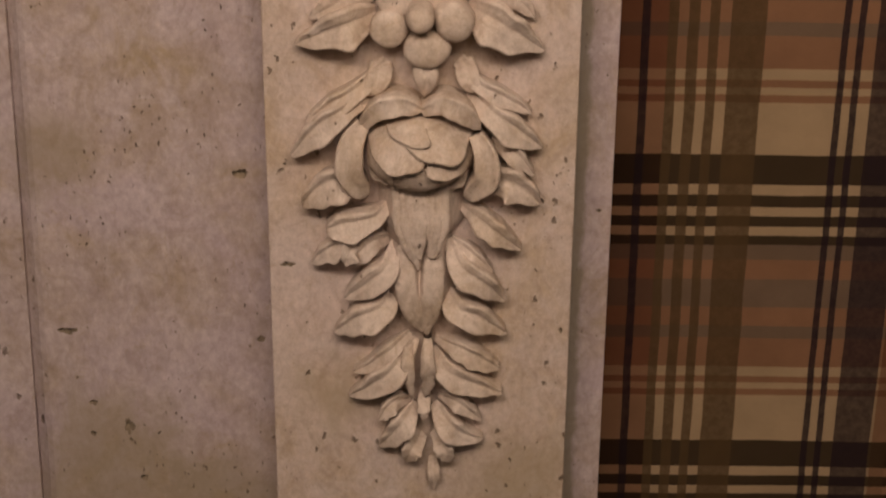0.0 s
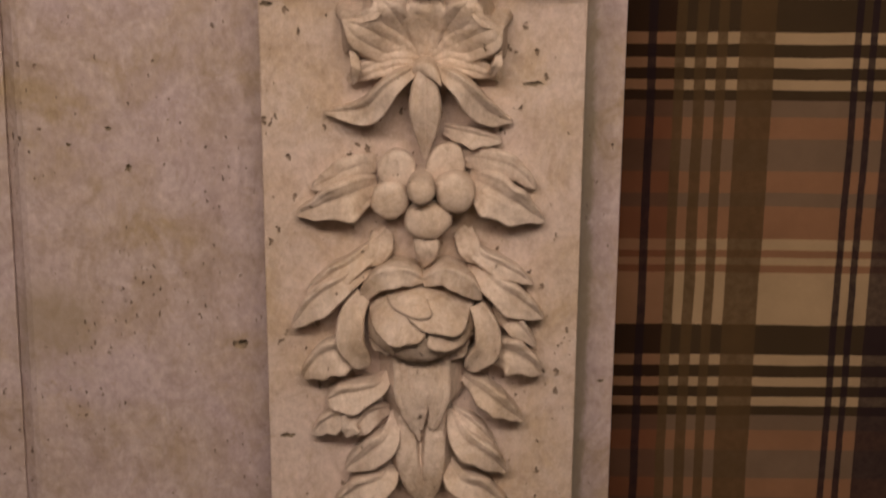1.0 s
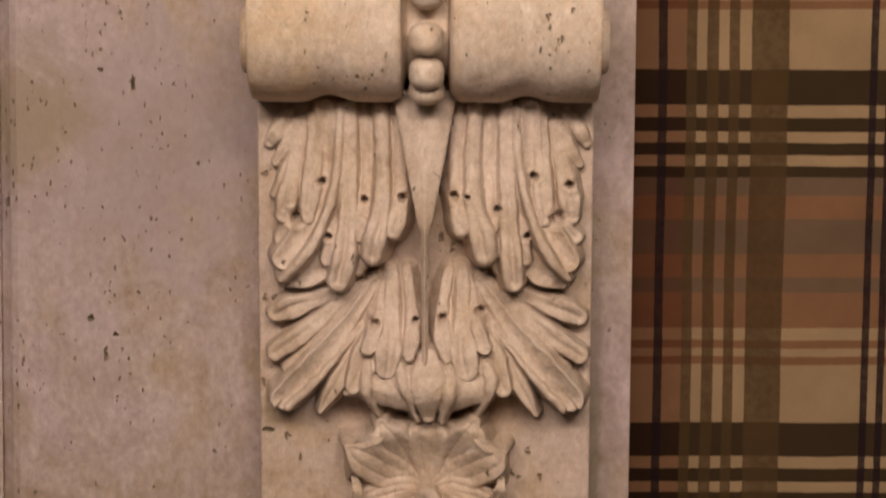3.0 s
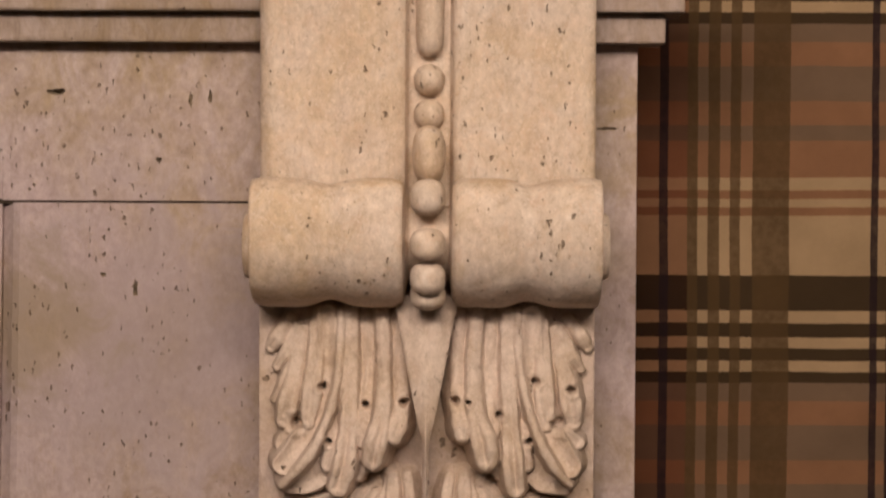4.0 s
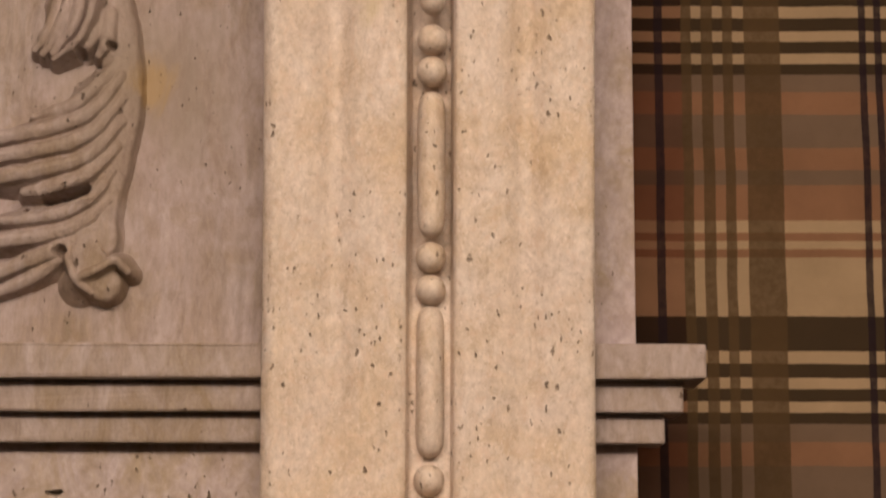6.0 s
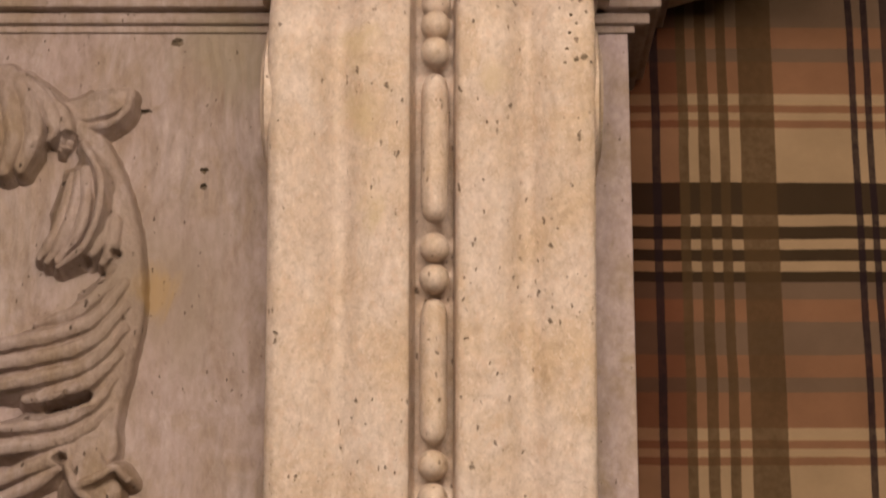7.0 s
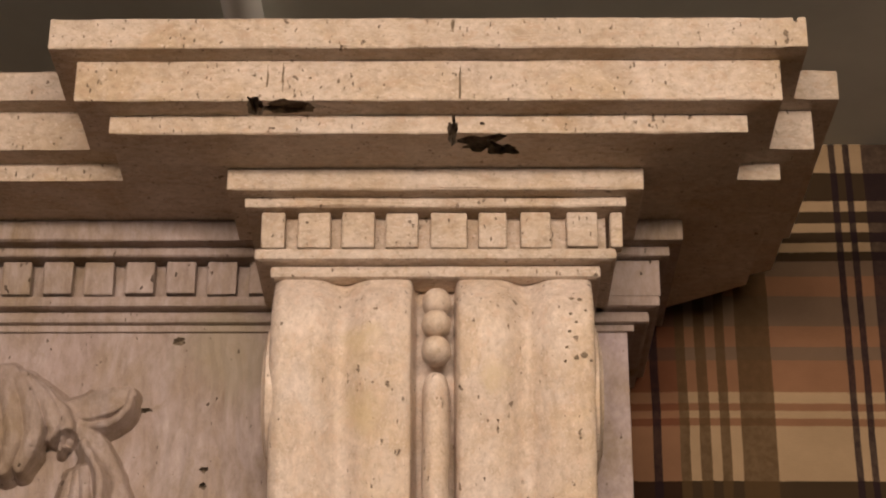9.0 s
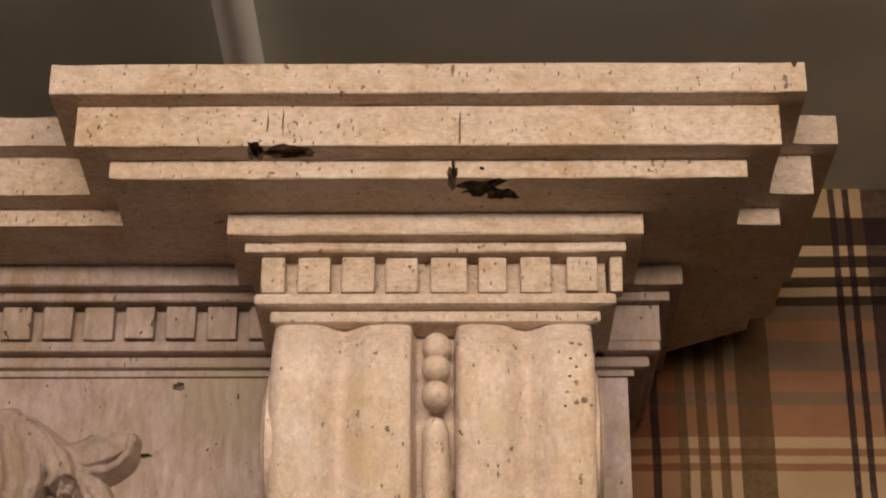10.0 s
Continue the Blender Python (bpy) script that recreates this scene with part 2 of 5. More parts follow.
def plaid(name):
    """Printed tartan wallpaper: stripes across and up, a little uneven, with a fine weave."""
    m, n, l, bsdf = nodes_of(name)
    geo = n.new("ShaderNodeNewGeometry")
    sep = n.new("ShaderNodeSeparateXYZ")
    l.new(geo.outputs["Position"], sep.inputs[0])
    wob = add(n, "ShaderNodeTexNoise", Scale=9.0, Detail=2.0)
    l.new(geo.outputs["Position"], wob.inputs["Vector"])
    shift = maths(n, l, "MULTIPLY", maths(n, l, "SUBTRACT", wob.outputs["Fac"], 0.5), 0.004)
    fuzz = add(n, "ShaderNodeTexNoise", Scale=1300.0, Detail=1.0)
    l.new(geo.outputs["Position"], fuzz.inputs["Vector"])
    shift = maths(n, l, "ADD", shift, maths(n, l, "MULTIPLY", maths(n, l, "SUBTRACT", fuzz.outputs["Fac"], 0.5), 0.0022))
    xx, zz = maths(n, l, "ADD", sep.outputs["X"], shift), maths(n, l, "ADD", sep.outputs["Z"], shift)
    tan_, rust, grey, dark = (0.315, 0.217, 0.126), (0.200, 0.101, 0.053), (0.136, 0.088, 0.056), (0.041, 0.025, 0.012)
    brown, navy = (0.070, 0.040, 0.016), (0.016, 0.008, 0.010)
    # up the wall: one repeat is 0.3425 m, starting at 1.3620 m
    rise = maths(n, l, "FRACT", maths(n, l, "DIVIDE", maths(n, l, "SUBTRACT", zz, 1.3620), 0.3425))
    across = ramp(n, [(0.0000, tan_), (0.1676, rust), (0.1880, tan_), (0.2131, rust), (0.2368, tan_), (0.2712, rust), (0.3734, grey), (0.4175, rust), (0.4835, grey), (0.5810, rust), (0.6453, grey), (0.6958, dark), (0.7273, tan_), (0.7588, dark), (0.7950, tan_), (0.8263, dark), (0.8642, tan_), (0.9004, dark)], True)
    l.new(rise, across.inputs[0])
    # along the wall: one repeat is 0.36 m
    run = maths(n, l, "FRACT", maths(n, l, "DIVIDE", maths(n, l, "SUBTRACT", xx, 0.13), 0.36))
    cover = ramp(n, [(0.0000, (0.00, 0.00, 0.00)), (0.1736, (0.93, 0.93, 0.93)), (0.1958, (0.00, 0.00, 0.00)), (0.2467, (0.90, 0.90, 0.90)), (0.2767, (0.00, 0.00, 0.00)), (0.3019, (0.90, 0.90, 0.90)), (0.3333, (0.00, 0.00, 0.00)), (0.3617, (0.90, 0.90, 0.90)), (0.3900, (0.00, 0.00, 0.00)), (0.4183, (0.90, 0.90, 0.90)), (0.5189, (0.00, 0.00, 0.00)), (0.7306, (0.95, 0.95, 0.95)), (0.7514, (0.00, 0.00, 0.00)), (0.7736, (0.95, 0.95, 0.95)), (0.7958, (0.00, 0.00, 0.00)), (0.8292, (0.88, 0.88, 0.88)), (0.9444, (0.30, 0.30, 0.30))], True)
    thread = ramp(n, [(0.0000, brown), (0.1736, navy), (0.1958, brown), (0.2467, brown), (0.2767, brown), (0.3019, brown), (0.3333, brown), (0.3617, brown), (0.3900, brown), (0.4183, brown), (0.5189, brown), (0.7306, navy), (0.7514, navy), (0.7736, navy), (0.7958, navy), (0.8292, navy), (0.9444, brown)], True)
    tint = ramp(n, [(0.0, (0.66, 0.50, 0.46)), (0.2467, (1.0, 1.0, 1.0)), (0.95, (0.66, 0.50, 0.46))], True)
    for r in (cover, thread, tint):
        l.new(run, r.inputs[0])
    col = mixed(n, l, "MULTIPLY", 1.0, across.outputs[0], tint.outputs[0])
    patchy = add(n, "ShaderNodeTexNoise", Scale=120.0, Detail=4.0, Roughness=0.7)
    l.new(geo.outputs["Position"], patchy.inputs["Vector"])
    thin = ramp(n, [(0.35, (0.87, 0.87, 0.87)), (0.62, (1.0, 1.0, 1.0))])
    l.new(patchy.outputs["Fac"], thin.inputs[0])
    col = mixed(n, l, "MIX", maths(n, l, "MULTIPLY", cover.outputs[0], thin.outputs[0]), col, thread.outputs[0])
    cloud = add(n, "ShaderNodeTexNoise", Scale=16.0, Detail=5.0, Roughness=0.65)
    l.new(geo.outputs["Position"], cloud.inputs["Vector"])
    cr = ramp(n, [(0.3, (0.86, 0.86, 0.84)), (0.7, (1.10, 1.10, 1.10))])
    l.new(cloud.outputs["Fac"], cr.inputs[0])
    col = mixed(n, l, "MULTIPLY", 1.0, col, cr.outputs[0])
    weave = n.new("ShaderNodeTexWave")
    weave.bands_direction = "Z"
    for key, value in (("Scale", 190.0), ("Distortion", 3.0), ("Detail", 2.0), ("Detail Scale", 3.0)):
        weave.inputs[key].default_value = value
    l.new(geo.outputs["Position"], weave.inputs["Vector"])
    wr = ramp(n, [(0.0, (0.93, 0.93, 0.93)), (1.0, (1.04, 1.04, 1.04))])
    l.new(weave.outputs["Fac"], wr.inputs[0])
    col = mixed(n, l, "MULTIPLY", 1.0, col, wr.outputs[0])
    l.new(col, bsdf.inputs["Base Color"])
    bsdf.inputs["Roughness"].default_value = 0.85
    bsdf.inputs["Specular IOR Level"].default_value = 0.12
    b = add(n, "ShaderNodeBump", Strength=0.2, Distance=0.0008)
    l.new(weave.outputs["Fac"], b.inputs["Height"])
    l.new(b.outputs[0], bsdf.inputs["Normal"])
    return m


PLAID = plaid("tartan_wallpaper")


# ---- building helpers ----
def thing(name, at, label, category, group="", kind=""):
    return tagged_at(new(name), at, label, category, group, kind)


def tagged_at(ob, at, label, category, group, kind):
    ob.location = at
    return tagged(ob, label, category, group, kind)


def part(name, bm, material, parent=None, label="", smooth=False, kind=""):
    """Links a bmesh, given in world metres, as one mesh object under its thing."""
    bmesh.ops.recalc_face_normals(bm, faces=bm.faces)
    me = bpy.data.meshes.new(name)
    bm.to_mesh(me)
    bm.free()
    me.materials.append(material)
    for f in me.polygons:
        f.use_smooth = smooth
    ob = new(name, me)
    if parent is not None:
        ob.parent = parent
        ob.matrix_parent_inverse = Matrix.Translation(-Vector(parent.location))
    return tagged(ob, label, kind=kind)


def worn(bm, amount, seed=0.0, scale=30.0):
    """Small unevenness of hand-cut stone."""
    for v in bm.verts:
        v.co += noise.noise_vector(v.co * scale + Vector((seed, 0, 0))) * amount


def slab(outline, z0, z1, bevel=0.002, rough=0.0, cuts=0):
    """A flat block with that outline in plan, between two heights, its edges slightly rounded."""
    bm = bmesh.new()
    low = [bm.verts.new((x, y, z0)) for x, y in outline]
    high = [bm.verts.new((x, y, z1)) for x, y in outline]
    bm.faces.new(low[::-1])
    bm.faces.new(high)
    for i in range(len(outline)):
        j = (i + 1) % len(outline)
        bm.faces.new((low[i], low[j], high[j], high[i]))
    if bevel:
        bmesh.ops.bevel(bm, geom=list(bm.edges), offset=bevel, segments=2, profile=0.6, affect="EDGES")
    if rough:
        worn(bm, rough)
    return bm


def block(x0, x1, y0, y1, z0, z1, bevel=0.002, rough=0.0):
    return slab([(x0, y0), (x1, y0), (x1, y1), (x0, y1)], z0, z1, bevel, rough)


def chipped(bm, step=0.02, depth=0.0012, seed=0.0):
    """Cuts long edges into short ones and nibbles at them."""
    edges = [e for e in bm.edges if e.calc_length() > step * 1.5]
    for e in edges:
        if e.is_valid:
            bmesh.ops.subdivide_edges(bm, edges=[e], cuts=min(60, int(e.calc_length() / step)))
    for v in bm.verts:
        k = noise.noise(v.co * 60 + Vector((seed, 3, 1)))
        v.co += Vector((0, 1, 0)) * depth * max(0, k - 0.1) * 2 + Vector((0, 0, 1)) * depth * noise.noise(v.co * 45 + Vector((9, seed, 4)))
    return bm


def grid(rows):
    """A bmesh sheet from rows of points."""
    bm = bmesh.new()
    vs = [[bm.verts.new(p) for p in r] for r in rows]
    for a, b in zip(vs, vs[1:]):
        for i in range(len(a) - 1):
            bm.faces.new((a[i], a[i + 1], b[i + 1], b[i]))
    return bm


def blob(c, r, rough=0.25, seed=0.0):
    """A lumpy closed ball, to hollow out a pit."""
    bm = bmesh.new()
    bmesh.ops.create_icosphere(bm, subdivisions=3, radius=1)
    for v in bm.verts:
        k = 1 + rough * noise.noise(v.co * 1.7 + Vector((seed, seed * 2, 0))) + rough * 0.5 * noise.noise(v.co * 4 + Vector((seed, 0, 7)))
        v.co = Vector(c) + Vector((v.co.x * r[0], v.co.y * r[1], v.co.z * r[2])) * k
    return bm


def hollow(ob, pits):
    """Takes lumpy pits out of a closed block and lines them dark, as if shaded."""
    tool = bmesh.new()
    for p in pits:
        me = bpy.data.meshes.new("pit")
        p.to_mesh(me)
        p.free()
        tool.from_mesh(me)
        bpy.data.meshes.remove(me)
    me = bpy.data.meshes.new("pits")
    tool.to_mesh(me)
    tool.free()
    me.materials.append(VOID_SHADE)
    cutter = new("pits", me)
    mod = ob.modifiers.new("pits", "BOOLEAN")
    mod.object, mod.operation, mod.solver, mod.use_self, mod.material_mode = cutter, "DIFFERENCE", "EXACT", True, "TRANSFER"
    bpy.context.view_layer.update()
    done = bpy.data.meshes.new_from_object(ob.evaluated_get(bpy.context.evaluated_depsgraph_get()))
    ob.modifiers.clear()
    ob.data = done
    bpy.data.objects.remove(cutter)
    bpy.data.meshes.remove(me)


# ---- carving ----
def leaf(parent, base, tip, width, bend=0.0, lift=(0.004, 0.016, 0.010), cup=0.25, ribs=0, rib=0.0012, lobes=0, bite=0.2,
         round_tip=0.80, root=0.25, peak=0.58, y=LEG, name="leaf", skew=0.0, n=26, k=15, twist=0.0, material=None, scallop=0):
    """One carved leaf from base to tip, (x, z) on a face at depth y. bend: how far its spine bows to the left of its way, as a share of
    its length; lift: height over the face at base, middle and tip; cup: edges raised (+) or domed (-); ribs: grooves along it; lobes: notches."""
    b, t = Vector(base), Vector(tip)
    way = t - b
    side = Vector((-way.y, way.x))
    mid = (b + t) / 2 + side * bend * 2
    seed = b.x * 91 + b.y * 57
    k = max(k, ribs * 8 + 1)
    e0 = max(0.05, root)
    veined = name == "leaf"
    if veined and not scallop and not lobes:
        scallop = 3
    rows = []
    for i in range(n + 1):
        s = i / n
        s = 1 - (1 - s) ** 1.35
        p = b * (1 - s) ** 2 + mid * 2 * s * (1 - s) + t * s * s
        d = ((mid - b) * (1 - s) + (t - mid) * s).normalized()
        q = Vector((-d.y, d.x))
        a_ = peak / (1 - peak) * round_tip
        w = (max(s, 1e-4) ** a_) * (max(1 - s, 1e-4) ** round_tip) / ((peak ** a_) * ((1 - peak) ** round_tip))
        w = max(w, e0 * (1 - s) ** 0.6)
        w *= width / 2
        h = lift[0] * (1 - s) * (1 - 2 * s) + lift[1] * 4.6 * s * (1 - s) + lift[2] * 1.7 * s * (2 * s - 1)
        row = []
        for j in range(k + 1):
            u = -1 + 2 * j / k
            notch = 1.0 + 0.09 * noise.noise(Vector((s * 7, u * 2, seed)))
            if lobes:
                ph = (s * lobes + (0.25 if u > 0 else 0.0)) % 1.0
                notch = 1 - bite * (ph ** 3) * min(1, s * 4) * abs(u) ** 1.5
            if scallop and s > 0.3:
                notch *= 1 - 0.34 * (1 - abs(math.sin(math.pi * (scallop * (s - 0.3) / 0.7 + (0.5 if u > 0 else 0.2)))) ** 0.5) * abs(u)
            along = d * (0.10 * w * abs(u) ** 2 * (1 if lobes else 0))
            v = p + q * (u * w * notch + skew * w * (1 - u * u)) + along
            up = u if q.y > 0 else -u
            if cup > 0:
                # a hollow blade: its fold lies under the upper rim, its lower face turns up to the light
                fold = (up - 0.34) / 0.66 * 1.25 if up > 0.34 else ((0.34 - up) / 1.34) ** 0.8 * 1.35
                hh = h + 1.9 * cup * w * (fold - 0.36) * min(1, 0.25 + s * 2.5) + twist * w * u
            else:
                hh = h + cup * w * (abs(u) ** 1.8 - 0.35)
            if ribs:
                hh -= rib * 1.3 * (1 - abs(math.sin((u * 0.5 + 0.5) * math.pi * ribs)) ** 0.6) * min(1, s * 3) * (1 - 0.3 * s)
            if veined:
                hh += 0.045 * w * math.sin(s * 24 - abs(u) * 5) * min(1, abs(u) * 3) * min(1, (1 - s) * 5)
            hh *= 1 - 0.35 * max(0, abs(u) - 0.85) / 0.15
            hh += 0.0006 * noise.noise(Vector((v.x * 130, v.y * 130, seed))) + 0.055 * w * noise.noise(Vector((u * 4.5, s * 1.3, seed))) * min(1, s * 3)
            row.append(Vector((v.x, y - max(hh, 0.0012), v.y)))
        # undercut edges down to the face
        for end in (0, -1):
            q0 = row[end]
            c0 = Vector((p.x, 0, p.y))
            foot = Vector((q0.x + (c0.x - q0.x) * 0.42, y + 0.002, q0.z + (c0.z - q0.z) * 0.42))
            row = [foot] + row if end == 0 else row + [foot]
        rows.append(row)
    last = rows[-1]
    d3 = Vector((d.x, 0, d.y))
    rows.append([Vector((p_.x, y + 0.002, p_.z)) - d3 * width * 0.30 for p_ in last])
    return part(name, grid(rows), material or STONE_CARVED, parent, smooth=True)


def dome(parent, c, rx, rz, h, base=0.0, turn=0.0, wave=0.05, waves=3, flat=0.62, y=LEG, name="petal", lean=(0.0, 0.0), material=None, n=9, k=36):
    """A rounded boss or petal with an uneven outline, its crown h over its base."""
    ca, sa = math.cos(radians(turn)), math.sin(radians(turn))
    seed = c[0] * 77 + c[1] * 31
    rows = []
    for i in range(n + 1):
        a = i / n
        f, g = math.sin(a * math.pi / 2) ** 0.9, math.cos(a * math.pi / 2) ** flat if a < 1 else 0.0
        row = []
        for j in range(k + 1):
            th = 2 * math.pi * j / k
            o = 1 + wave * math.sin(waves * th + seed) + wave * 0.6 * math.sin((waves * 2 + 1) * th + seed * 2)
            x, z = rx * f * o * math.cos(th), rz * f * o * math.sin(th)
            X, Z = x * ca - z * sa, x * sa + z * ca
            hh = base + h * g + lean[0] * X + lean[1] * Z + 0.0005 * noise.noise(Vector((X * 160, Z * 160, seed)))
            row.append(Vector((c[0] + X, y - hh, c[1] + Z)))
        rows.append(row)
    rows.append([Vector((c[0] + (p.x - c[0]) * 0.8, y + 0.002, c[1] + (p.z - c[1]) * 0.8)) for p in rows[-1]])
    bm = grid(rows)
    bmesh.ops.remove_doubles(bm, verts=bm.verts, dist=1e-6)
    return part(name, bm, material or STONE_CARVED, parent, smooth=True)


def bloom_petal(parent, heart, c, rx, rz, turn, over, wave=0.06, waves=3):
    """A petal with a crisp lip, lying on the rounded heart of a flower: heart is its middle (x, z), its half width and height, and its swell."""
    (hx, hz), hw, hh_, swell = heart
    ca, sa = math.cos(radians(turn)), math.sin(radians(turn))
    seed = c[0] * 61 + c[1] * 37
    rows = []
    for i in range(11):
        a = i / 10
        row = []
        for j in range(41):
            th = 2 * math.pi * j / 40
            o = 1 + wave * math.sin(waves * th + seed) + wave * 0.5 * math.sin(7 * th + seed * 3)
            x, z = rx * a * o * math.cos(th), rz * a * o * math.sin(th)
            X, Z = c[0] + x * ca - z * sa, c[1] + x * sa + z * ca
            inside = max(0.0, 1 - ((X - hx) / hw) ** 2 - ((Z - hz) / hh_) ** 2)
            h = 0.016 + swell * math.sqrt(inside) + over * (0.35 + 0.85 * a * (c[1] - Z) / rz) + 0.0005 * noise.noise(Vector((X * 150, Z * 150, seed)))
            row.append(Vector((X, LEG - h, Z)))
        rows.append(row)
    edge = rows[-1]
    rows.append([Vector((p.x + (c[0] - p.x) * 0.03, p.y + 0.0015, p.z + (c[1] - p.z) * 0.03)) for p in edge])
    rows.append([Vector((p.x + (c[0] - p.x) * 0.16, p.y + over + 0.006, p.z + (c[1] - p.z) * 0.16)) for p in edge])
    bm = grid(rows)
    bmesh.ops.remove_doubles(bm, verts=bm.verts, dist=1e-6)
    return part("petal", bm, STONE_CARVED, parent, smooth=True)


def frond(parent, way, dish=-0.35, crease=0.0, tilt=0.0, wave=0.0, waves=4, blunt=1.0, sharp=0.5, under=0.22, y=LEG, flutes=0, flute=0.10, off=0.0,
          name="frond", material=None, n=44, k=20):
    """A carved finger or leaf that follows way: places (x, z, height over the face, half its width), root first. dish: hollow (+) or
    swelling (-) across; crease: depth of its middle vein, off to one side of it; tilt: one edge higher than the other; wave: ragged
    margin; blunt: length of the rounded end in half widths; sharp: 0.5 for a round end, 1 for a pointed one; flutes: grooves along it."""
    pts = [Vector(p) for p in way]
    m = len(pts) - 1
    seed = pts[-1].x * 131 + pts[-1].y * 71
    line = []
    for i in range(n + 1):
        g = i / n * m
        a = min(int(g), m - 1)
        f = g - a
        p1, p2 = pts[a], pts[a + 1]
        p0, p3 = (pts[a - 1] if a else p1 * 2 - p2), (pts[a + 2] if a + 2 <= m else p2 * 2 - p1)
        line.append(0.5 * (2 * p1 + (p2 - p0) * f + (2 * p0 - 5 * p1 + 4 * p2 - p3) * f * f + (3 * p1 - p0 - 3 * p2 + p3) * f ** 3))
    left = [0.0] * (n + 1)
    for i in range(n - 1, -1, -1):
        left[i] = left[i + 1] + (line[i].xy - line[i + 1].xy).length
    # fine steps towards the tip
    def at(d):
        for i in range(n):
            if left[i] >= d >= left[i + 1]:
                f = (left[i] - d) / max(1e-9, left[i] - left[i + 1])
                return line[i].lerp(line[i + 1], f)
        return line[-1]
    reach = max(1e-4, pts[-1].w * blunt)
    whole = left[0]
    rows = []
    for i in range(n + 1):
        s = i / n
        d = whole * (1 - s) ** 1.5
        p = at(d)
        dp = at(max(0.0, d - whole * 0.02)) - at(min(whole, d + whole * 0.02))
        t = Vector((dp.x, dp.y)).normalized()
        q = Vector((-t.y, t.x))
        end = 1.0 if d >= reach else max(0.0, 1 - (1 - d / reach) ** 2) ** sharp
        w = max(0.0002, p.w * end)
        row = []
        for j in range(k + 1):
            u = math.sin((-1 + 2 * j / k) * math.pi / 2 * 0.94) / math.sin(math.pi / 2 * 0.94)
            c = u - off
            edge = 1 + wave * (math.sin(waves * 6.283 * s + (1.9 if u > 0 else 0.2) + seed) * 0.6 + noise.noise(Vector((s * waves * 2.4, 2 if u > 0 else -2, seed))) * 0.9) * min(1.0, s * 3)
            h = p.z + w * dish * (abs(c) ** 1.5) + tilt * w * u
            h -= crease * p.w * math.exp(-(c / 0.13) ** 2) * min(1.0, end * 1.2) * min(1.0, 0.35 + s * 1.6)
            if flutes:
                h -= flute * p.w * (1 - abs(math.sin((u * 0.5 + 0.5) * math.pi * flutes)) ** 0.55) * min(1.0, end * 1.3)
            if wave:
                h += wave * 0.7 * w * abs(u) ** 2 * math.sin(waves * 6.283 * s + 1.0 + seed + (1.4 if u > 0 else 0))
            h -= 0.30 * w * max(0.0, (abs(u) - 0.82) / 0.18) ** 2 + 0.55 * p.w * (1 - end) ** 1.5 * (1 if sharp < 0.8 else 0.4)
            h += 0.0007 * noise.noise(Vector((p.x * 90 + u * 2, p.y * 90, seed))) + 0.06 * w * noise.noise(Vector((u * 1.8, s * 5, seed)))
            v = Vector((p.x, p.y)) + q * (u * w * edge)
            row.append(Vector((v.x, y - max(h, 0.0012), v.y)))
        for side in (0, -1):
            e = row[side]
            foot = Vector((e.x + (p.x - e.x) * under, y + 0.002, e.z + (p.y - e.z) * under))
            row = [foot] + row if side == 0 else row + [foot]
        rows.append(row)
    back = Vector((t.x, 0, t.y)) * pts[-1].w * under * 2.5
    rows.append([Vector((p_.x, y + 0.002, p_.z)) - back for p_ in rows[-1]])
    return part(name, grid(rows), material or STONE_CARVED, parent, smooth=True)


def spline(way, n=72):
    """A smooth line through places of any number of coordinates, as an array."""
    p = np.array(way, dtype=float)
    p = np.vstack([2 * p[0] - p[1], p, 2 * p[-1] - p[-2]])
    g = np.linspace(0, len(p) - 3, n)
    a = np.minimum(g.astype(int), len(p) - 4)
    f = (g - a)[:, None]
    p0, p1, p2, p3 = p[a], p[a + 1], p[a + 2], p[a + 3]
    return 0.5 * (2 * p1 + (p2 - p0) * f + (2 * p0 - 5 * p1 + 4 * p2 - p3) * f * f + (3 * p1 - p0 - 3 * p2 + p3) * f ** 3)


def ripple(X, Z, scale, seed):
    """Soft unevenness between -1 and 1, made of a few crossed waves."""
    r = np.random.RandomState(seed)
    total = np.zeros_like(X)
    for i in range(7):
        a, k, q = r.uniform(0, 6.28), scale * r.uniform(0.6, 1.7), r.uniform(0, 6.28)
        total += np.sin((X * math.cos(a) + Z * math.sin(a)) * k + q + 1.3 * np.sin((X * math.sin(a) - Z * math.cos(a)) * k * 0.7 + q * 2))
    return total / 7


